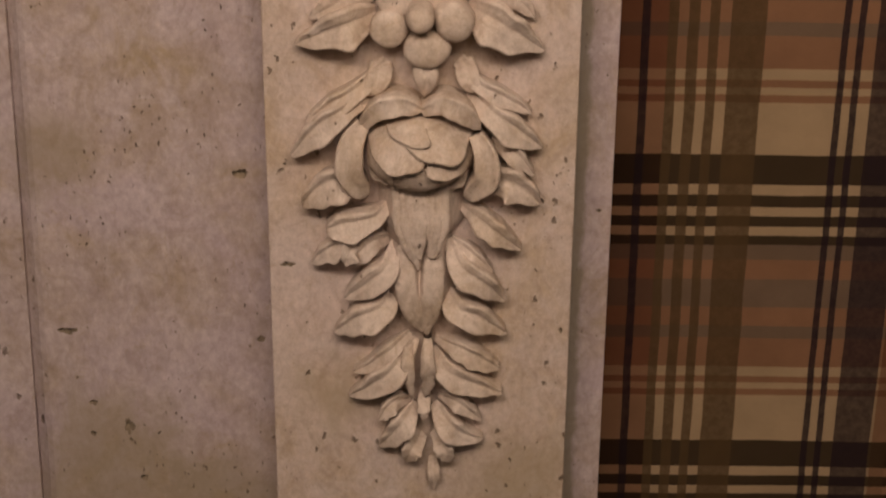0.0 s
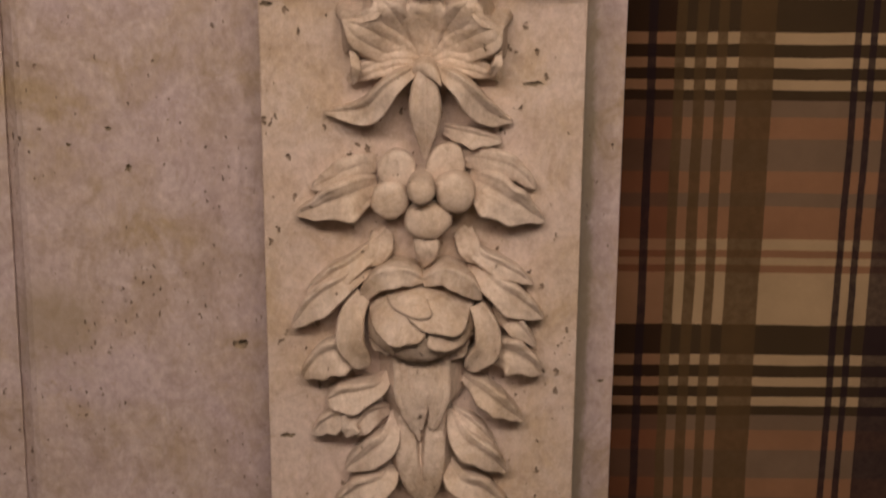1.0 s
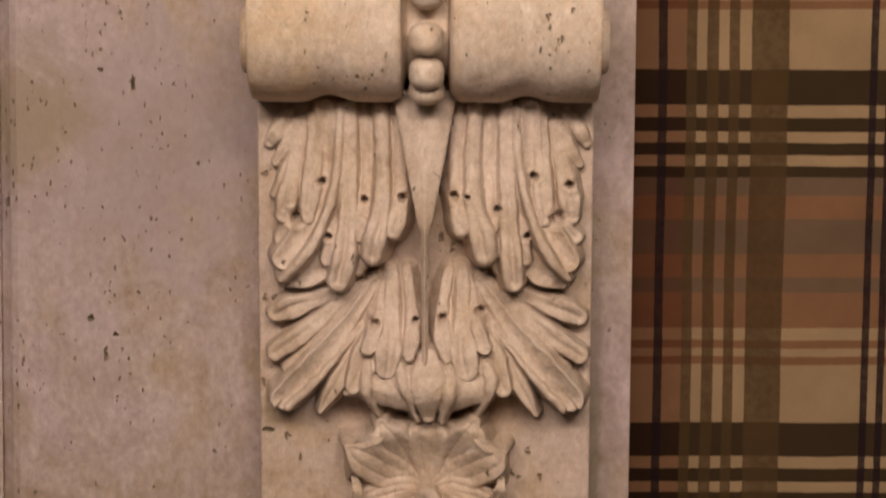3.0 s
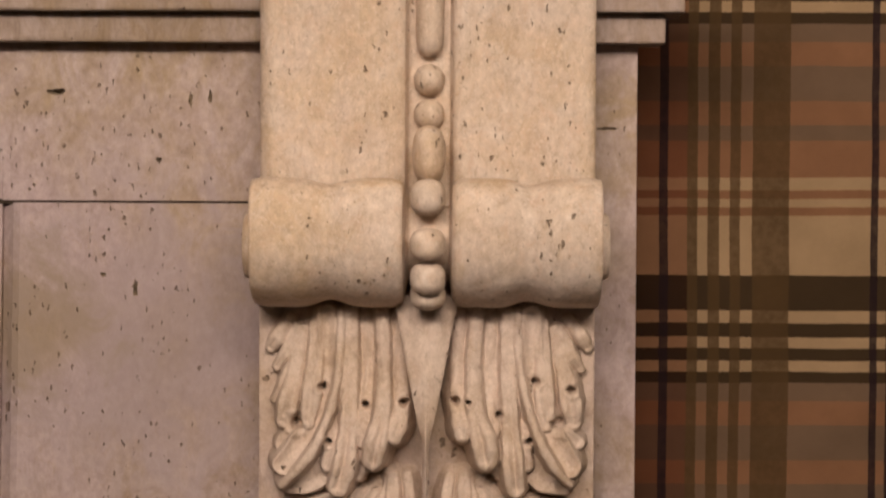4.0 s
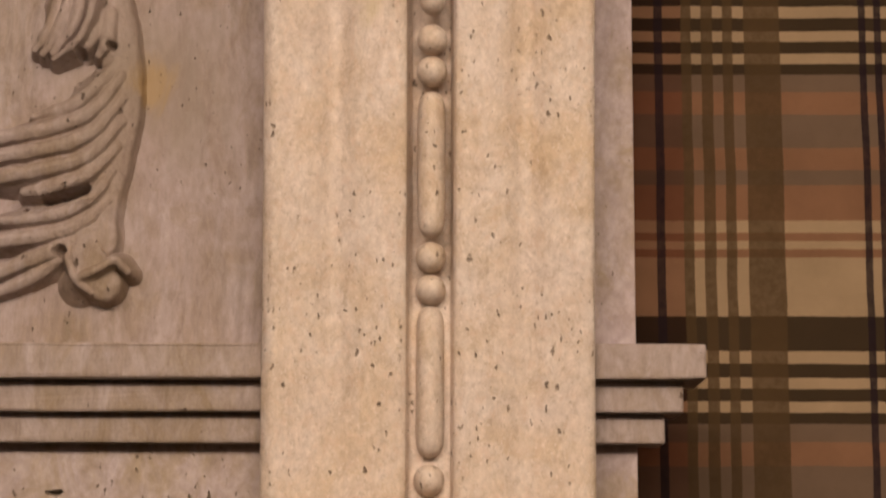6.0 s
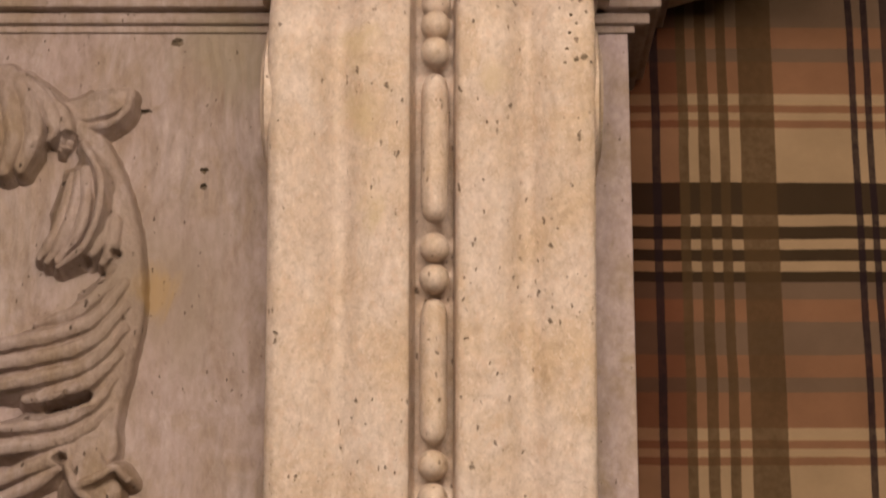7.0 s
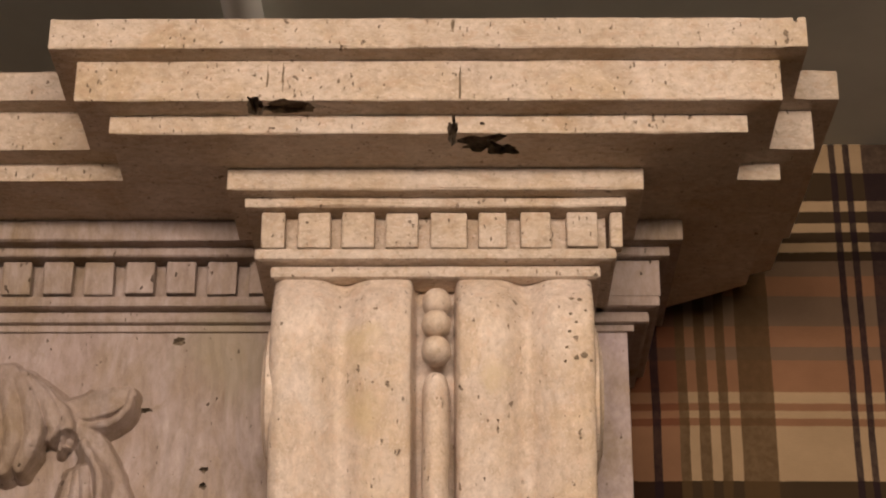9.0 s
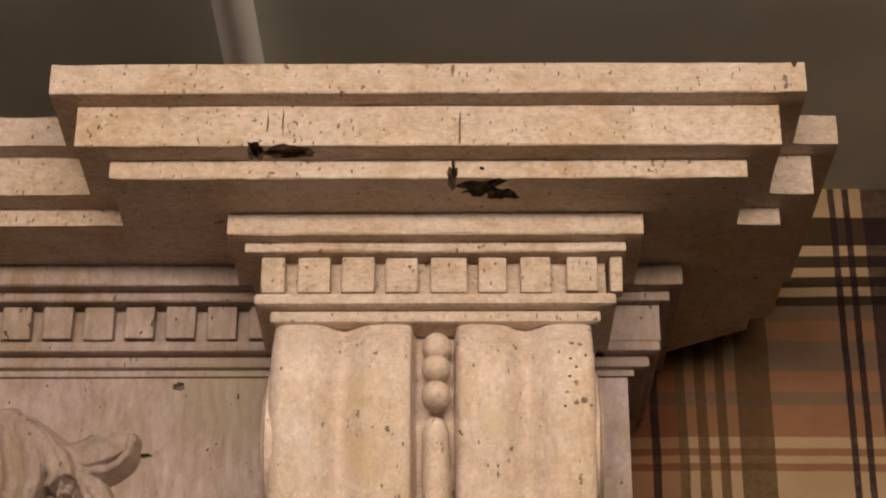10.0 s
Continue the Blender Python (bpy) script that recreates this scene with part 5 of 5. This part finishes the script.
for sgn in (-1, 1):
    xe = CX + sgn * HALF
    turned("scroll_eye", xe, 1.078 * U, E(-0.052), ((0.027, -0.004), (0.027, 0.0055), (0.025, 0.008), (0.018, 0.0085), (0.016, 0.006), (0.0, 0.007)), sgn, console, STONE_CONSOLE)
    turned("scroll_disc", xe, 1.105 * U, E(0.592), ((0.068, -0.004), (0.068, 0.003), (0.064, 0.005), (0.058, 0.005), (0.056, 0.003), (0.052, 0.003), (0.050, 0.008), (0.0, 0.009)), sgn, console, STONE_CONSOLE)


def bead(c, rx, rz, depth, name="bead", square=1.0):
    """A bead or a long reel: an egg shape, flattened along its length when square is above one."""
    rows = []
    for i in range(25):
        t = math.sin(-math.pi / 2 + math.pi * i / 24)
        w = math.sqrt(max(0.0, 1 - abs(t) ** (2.2 * square)))
        rows.append([Vector((c[0] + rx * w * math.cos(2 * math.pi * j / 24), c[1] - depth * w * math.sin(2 * math.pi * j / 24), c[2] + rz * t)) for j in range(25)])
    bm = grid(rows)
    bmesh.ops.remove_doubles(bm, verts=bm.verts, dist=1e-6)
    worn(bm, 0.0004, c[2])
    return part(name, bm, STONE_CONSOLE, console, smooth=True)


BX = CX + 0.0017
for z, rz, long_ in ((0.663, 0.013, 0), (0.639, 0.0125, 0), (0.6145, 0.013, 0), (0.535, 0.066, 1), (0.452, 0.0125, 0), (0.4255, 0.0125, 0), (0.348, 0.0625, 1), (0.270, 0.013, 0),
                     (0.243, 0.0125, 0), (0.1665, 0.0635, 1), (0.0845, 0.0135, 0), (0.0555, 0.0135, 0)):
    bead((BX + 0.004 * (z - 0.2), face_y(z) + 0.0115, E(z)), 0.0128 if not long_ else 0.0118, rz, 0.0165, "reel" if long_ else "bead", 5.0 if long_ else 1.0)
bead((BX, 1.086 * U, E(0.022)), 0.0135, 0.024, 0.022, "reel", 1.5)
for s, rz in ((0.24, 0.0145), (0.43, 0.0135), (0.60, 0.0135), (0.735, 0.012)):
    q = roll_at(s)
    bead((BX, q.x * U + 0.006, E(q.y)), 0.0140, rz, 0.017, square=1.35)

# ---- capital and cornice ----
CAPX = -0.0150 * U
LAYERS = ((1.045, 0.1255, 0.7592, 0.7800), (1.0555, 0.1155, 0.7497, 0.7592), (1.0600, 0.1090, 0.7020, 0.7130), (1.0690, 0.1000, 0.6905, 0.7020))
capital = thing("capital", (CAPX, LEG, E(0.69)), "travertine capital with a row of dentils over the console", "capital")
cornice = thing("cornice", (-0.5, JAMB, E(0.69)), "dentilled travertine cornice running under the mantel shelf", "cornice")
for i, (front, half, z0, z1) in enumerate(LAYERS):
    bevel = 0.0016 if i < 2 else 0.0042
    bm = block(CAPX - half * U, CAPX + half * U, front * U, JAMB, E(z0), E(z1), bevel)
    part("fillet" if i < 2 else "torus", bm if i > 1 else chipped(bm, 0.012, 0.0008, i), STONE_SHELF, capital)
    # the set-back cornice takes the darker stone, some shade in its colour
    right = (0.2063, 0.1950, 0.1853, 0.1757)[i]
    f2 = (1.117, 1.127, 1.132, 1.140)[i] * U
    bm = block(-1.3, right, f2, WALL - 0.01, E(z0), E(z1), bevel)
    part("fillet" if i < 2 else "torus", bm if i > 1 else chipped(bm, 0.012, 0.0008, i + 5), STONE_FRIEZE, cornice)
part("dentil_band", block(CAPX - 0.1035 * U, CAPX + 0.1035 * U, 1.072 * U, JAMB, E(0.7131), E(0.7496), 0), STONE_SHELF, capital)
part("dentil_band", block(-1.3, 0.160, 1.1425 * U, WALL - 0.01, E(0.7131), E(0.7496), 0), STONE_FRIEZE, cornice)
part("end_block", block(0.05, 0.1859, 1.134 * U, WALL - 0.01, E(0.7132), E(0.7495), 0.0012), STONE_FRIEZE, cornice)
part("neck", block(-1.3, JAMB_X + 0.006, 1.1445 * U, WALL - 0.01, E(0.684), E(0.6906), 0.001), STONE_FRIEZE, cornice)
rng = random.Random(4)
for x0, x1 in ((-0.1762, -0.1547), (-0.1437, -0.1147), (-0.1047, -0.0757), (-0.0657, -0.0372), (-0.0262, 0.0062), (0.0162, 0.0411), (0.0531, 0.0801), (0.0940, 0.1214), (0.1324, 0.1434)):
    bm = block(x0, x1, 1.062 * U + rng.uniform(-.0008, .0008), 1.073 * U, E(0.7149) + rng.uniform(-.0008, .0008), E(0.7490), 0.0022)
    worn(bm, 0.0006, x0 * 100)
    part("dentil", bm, STONE_SHELF, capital)
x = -0.2087
for i in range(17):
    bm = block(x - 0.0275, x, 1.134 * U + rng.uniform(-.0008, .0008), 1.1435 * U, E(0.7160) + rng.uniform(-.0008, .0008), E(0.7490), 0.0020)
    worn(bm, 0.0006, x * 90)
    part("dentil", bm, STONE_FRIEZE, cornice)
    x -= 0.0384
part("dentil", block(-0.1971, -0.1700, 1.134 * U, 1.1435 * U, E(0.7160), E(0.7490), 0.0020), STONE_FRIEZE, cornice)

# ---- mantel shelf: three stepped slabs breaking forward over the console ----
shelf = thing("mantel_shelf", (CX, JAMB, E(0.78)), "stepped travertine mantel shelf with chipped edges and voids", "mantel shelf")
SLABS = ((1.000, 1.062, -0.2054, 0.1680, 0.2862, 0.7800, 0.7972), (0.982, 1.044, -0.2235, 0.1861, 0.3133, 0.7974, 0.8360), (0.9676, 1.030, -0.2379, 0.2005, 0.3347, 0.8362, 0.8650))
slabs = []
for i, (front, back, left, right, outer, z0, z1) in enumerate(SLABS):
    outline = [(-1.3, back * U), (left * U, back * U), (left * U, front * U), (right * U, front * U), (right * U, back * U), (outer, back * U),
               (outer, 1.222 * U + i * 0.004), (0.2037, WALL - 0.002), (-1.3, WALL - 0.002)]
    bm = chipped(slab(outline, E(z0), E(z1), 0.0014), 0.011, 0.0009, i * 7)
    slabs.append(part("slab", bm, STONE_SHELF, shelf, ("thin lower slab with a broken void", "thick middle slab with fine cracks", "top slab with a nicked corner")[i]))
hollow(slabs[0], [blob((0.018, 1.0 * U + 0.018, E(0.780)), (0.020, 0.016, 0.014), 0.7, 3), blob((0.036, 1.0 * U + 0.030, E(0.780)), (0.014, 0.010, 0.012), 0.7, 8),
                  blob((-0.0065, 1.0 * U + 0.002, E(0.783)), (0.0045, 0.022, 0.009), 0.6, 5), blob((-0.0055, 1.0 * U, E(0.793)), (0.0015, 0.012, 0.007), 0.4, 6)])
hollow(slabs[1], [blob((-0.1735, 0.982 * U + 0.012, E(0.7975)), (0.007, 0.014, 0.010), 0.5, 2), blob((-0.145, 0.982 * U + 0.012, E(0.7975)), (0.022, 0.012, 0.006), 0.5, 7),
                  blob((0.000, 0.982 * U - 0.0002, E(0.814)), (0.0010, 0.0016, 0.018), 0.6, 9),
                  blob((-0.163, 0.982 * U, E(0.818)), (0.0009, 0.0012, 0.014), 0.9, 12), blob((-0.150, 0.982 * U, E(0.822)), (0.0008, 0.0012, 0.012), 0.9, 15)])
hollow(slabs[2], [blob((0.2005 * U - 0.009, 0.9676 * U + 0.001, E(0.864)), (0.0022, 0.006, 0.004), 0.5, 4), blob((-0.006, 0.9676 * U, E(0.858)), (0.0016, 0.002, 0.006), 0.6, 5)])

# ---- acanthus scroll on the frieze ----
carve(frieze, (
    # stem
    (((-0.4062, 2.0806, 0.010, 0.0081), (-0.3621, 2.0527, 0.014, 0.0122), (-0.3293, 2.0126, 0.017, 0.0162), (-0.3081, 1.9586, 0.019, 0.0182), (-0.2977, 1.9063, 0.019, 0.0182), (-0.2962, 1.8601, 0.019, 0.0182), (-0.3028, 1.8149, 0.018, 0.0172), (-0.3084, 1.7750, 0.018, 0.0142), (-0.3074, 1.7407, 0.018, 0.0122)), {"dish": -0.45, "free": 2}),
    # upper leaf with hollow ribs
    (((-0.4135, 2.0922, 0.016, 0.0081), (-0.3933, 2.0629, 0.028, 0.0091), (-0.3850, 2.0289, 0.032, 0.0100), (-0.3942, 1.9961, 0.026, 0.0060)), {"free": 0.6}),
    (((-0.4213, 2.0922, 0.016, 0.0081), (-0.4078, 2.0567, 0.030, 0.0090), (-0.4009, 2.0228, 0.034, 0.0100), (-0.4087, 1.9928, 0.028, 0.0060)), {"free": 0.6}),
    (((-0.4315, 2.0894, 0.016, 0.0081), (-0.4228, 2.0512, 0.030, 0.0100), (-0.4193, 2.0175, 0.034, 0.0100), (-0.4239, 1.9928, 0.028, 0.0060)), {"free": 0.6}),
    (((-0.4002, 2.0866, 0.016, 0.0061), (-0.3755, 2.0582, 0.026, 0.0071), (-0.3659, 2.0357, 0.028, 0.0070), (-0.3703, 2.0234, 0.020, 0.0020)), {"free": 0.6, "crease": 0.2}),
    (((-0.3839, 2.0756, 0.016, 0.0051), (-0.3599, 2.0480, 0.024, 0.0066), (-0.3541, 2.0283, 0.026, 0.0060), (-0.3599, 2.0144, 0.018, 0.0020)), {"free": 0.6}),
    # turned inner leaf: ribs under a bright rim
    (((-0.3380, 2.0189, 0.022, 0.0035), (-0.3209, 1.9859, 0.033, 0.0035), (-0.3199, 1.9502, 0.038, 0.0035), (-0.3319, 1.9196, 0.036, 0.0035), (-0.3552, 1.9033, 0.026, 0.0020)), {"free": 0.4}),
    (((-0.3365, 1.9948, 0.022, 0.0045), (-0.3323, 1.9657, 0.030, 0.0055), (-0.3383, 1.9334, 0.033, 0.0055), (-0.3558, 1.9098, 0.025, 0.0030)), {"free": 0.5}),
    (((-0.3419, 1.9928, 0.020, 0.0046), (-0.3425, 1.9611, 0.028, 0.0060), (-0.3498, 1.9311, 0.032, 0.0060), (-0.3650, 1.9090, 0.024, 0.0030)), {"free": 0.5}),
    (((-0.3482, 1.9908, 0.018, 0.0041), (-0.3526, 1.9564, 0.026, 0.0060), (-0.3604, 1.9304, 0.029, 0.0060), (-0.3727, 1.9132, 0.022, 0.0030)), {"free": 0.5}),
    (((-0.3182, 1.9466, 0.024, 0.0071), (-0.3224, 1.9248, 0.027, 0.0070), (-0.3290, 1.9107, 0.022, 0.0020)), {"free": 0.5}),
    (((-0.3081, 1.9466, 0.024, 0.0071), (-0.3087, 1.9222, 0.027, 0.0070), (-0.3163, 1.9081, 0.022, 0.0030)), {"free": 0.5}),
    # sweeping ribs of the great leaf
    (((-0.3002, 1.9009, 0.020, 0.0051), (-0.3208, 1.8756, 0.028, 0.0060), (-0.3421, 1.8604, 0.028, 0.0065), (-0.3724, 1.8532, 0.018, 0.0030)), {"free": 0.6}),
    (((-0.2963, 1.8900, 0.022, 0.0050), (-0.3190, 1.8569, 0.032, 0.0065), (-0.3521, 1.8412, 0.034, 0.0070), (-0.3990, 1.8331, 0.030, 0.0070)), {"free": 0.9}),
    (((-0.2952, 1.8696, 0.022, 0.0056), (-0.3199, 1.8363, 0.034, 0.0065), (-0.3553, 1.8223, 0.036, 0.0070), (-0.4118, 1.8141, 0.032, 0.0070)), {"free": 0.9}),
    (((-0.2956, 1.8492, 0.022, 0.0056), (-0.3211, 1.8163, 0.034, 0.0065), (-0.3589, 1.8034, 0.036, 0.0070), (-0.4104, 1.7958, 0.032, 0.0070)), {"free": 0.9}),
    (((-0.2993, 1.8265, 0.022, 0.0056), (-0.3229, 1.7993, 0.032, 0.0065), (-0.3534, 1.7875, 0.034, 0.0070), (-0.3763, 1.7838, 0.028, 0.0040)), {"free": 0.7}),
    (((-0.3028, 1.8044, 0.020, 0.0051), (-0.3176, 1.7804, 0.028, 0.0050), (-0.3407, 1.7663, 0.030, 0.0055), (-0.3747, 1.7602, 0.028, 0.0050), (-0.4095, 1.7590, 0.024, 0.0040)), {"free": 0.9}),
    (((-0.3047, 1.7800, 0.018, 0.0051), (-0.3264, 1.7587, 0.026, 0.0065), (-0.3544, 1.7476, 0.028, 0.0070), (-0.4028, 1.7416, 0.026, 0.0071)), {"free": 0.9}),
    (((-0.3109, 1.7603, 0.018, 0.0046), (-0.3377, 1.7396, 0.024, 0.0066), (-0.3655, 1.7271, 0.026, 0.0071), (-0.4016, 1.7132, 0.022, 0.0066)), {"free": 0.7}),
    (((-0.3182, 1.7533, 0.016, 0.0041), (-0.3450, 1.7281, 0.020, 0.0061), (-0.3681, 1.7112, 0.020, 0.0066), (-0.4018, 1.6973, 0.016, 0.0051)), {"free": 0.6}),
    # knob at the leaf's end
    (((-0.3213, 1.7729, 0.016, 0.0091), (-0.3238, 1.7420, 0.024, 0.0151), (-0.3173, 1.7169, 0.030, 0.0201), (-0.3048, 1.7041, 0.026, 0.0161)), {"dish": -0.4, "free": 0.4, "crease": 0.1}),
    (((-0.3370, 1.7448, 0.022, 0.0030), (-0.3353, 1.7264, 0.030, 0.0035), (-0.3279, 1.7069, 0.032, 0.0035), (-0.3149, 1.6959, 0.026, 0.0025)), {"free": 0.3}),
    (((-0.3279, 1.7069, 0.032, 0.0035), (-0.3091, 1.7146, 0.038, 0.0035), (-0.2946, 1.7231, 0.036, 0.0040), (-0.2839, 1.7148, 0.028, 0.0040)), {"free": 0.3}),
    # small curl over the stem
    (((-0.3579, 2.0558, 0.010, 0.0071), (-0.3365, 2.0560, 0.014, 0.0132), (-0.3156, 2.0622, 0.018, 0.0132), (-0.3031, 2.0681, 0.014, 0.0081)), {"dish": 0.35, "free": 0.5}),
    (((-0.3406, 2.0374, 0.014, 0.0025), (-0.3183, 2.0382, 0.024, 0.0035), (-0.3023, 2.0500, 0.026, 0.0035), (-0.2995, 2.0693, 0.018, 0.0025)), {"free": 0.3}),
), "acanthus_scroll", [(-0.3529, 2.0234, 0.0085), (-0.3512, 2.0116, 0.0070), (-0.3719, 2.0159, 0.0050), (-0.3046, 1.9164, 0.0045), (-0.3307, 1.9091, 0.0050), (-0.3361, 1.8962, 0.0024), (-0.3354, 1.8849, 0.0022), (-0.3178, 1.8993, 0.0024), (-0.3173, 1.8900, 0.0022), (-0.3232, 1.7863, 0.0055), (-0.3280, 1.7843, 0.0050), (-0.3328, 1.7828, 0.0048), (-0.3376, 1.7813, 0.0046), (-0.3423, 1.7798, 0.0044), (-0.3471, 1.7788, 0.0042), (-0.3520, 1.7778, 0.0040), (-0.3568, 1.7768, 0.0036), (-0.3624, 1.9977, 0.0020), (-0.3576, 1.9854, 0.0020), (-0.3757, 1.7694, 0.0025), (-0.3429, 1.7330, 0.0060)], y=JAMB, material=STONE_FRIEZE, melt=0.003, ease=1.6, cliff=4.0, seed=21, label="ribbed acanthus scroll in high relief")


# eroded pits on the console: thin dark lumps on its face, painted as shaded hollows
def drilled(parent, spots, radius, y_far):
    bpy.context.view_layer.update()
    for x, z in spots:
        hit, place, normal, _, _, _ = scene.ray_cast(bpy.context.evaluated_depsgraph_get(), Vector((x, y_far, z)), Vector((0, 1, 0)))
        if hit:
            bm = bmesh.new()
            bmesh.ops.create_uvsphere(bm, u_segments=14, v_segments=8, radius=1)
            for v in bm.verts:
                v.co = Vector((v.co.x * radius * 1.15, v.co.y * radius, v.co.z * 0.0012)) * (1 + 0.75 * noise.noise(v.co * 1.9 + Vector((x * 900, z * 900, 0))))
            bmesh.ops.transform(bm, matrix=Matrix.Translation(place) @ normal.to_track_quat("Z", "Y").to_matrix().to_4x4(), verts=bm.verts)
            part("pit", bm, VOID_SHADE, parent, smooth=True)


for radius, spots in ((0.0024, [(0.1050, 2.0570)]), (0.0018, [(0.0985, 2.0548), (0.0962, 2.1124), (0.1030, 2.1108)]), (0.0012, [(0.0930, 2.0780), (0.1110, 2.0530), (0.0905, 2.0640), (0.1075, 2.0985), (0.0945, 2.0950), (0.0890, 2.0520), (0.0990, 2.0870)])):
    drilled(console, spots, radius, 1.2)
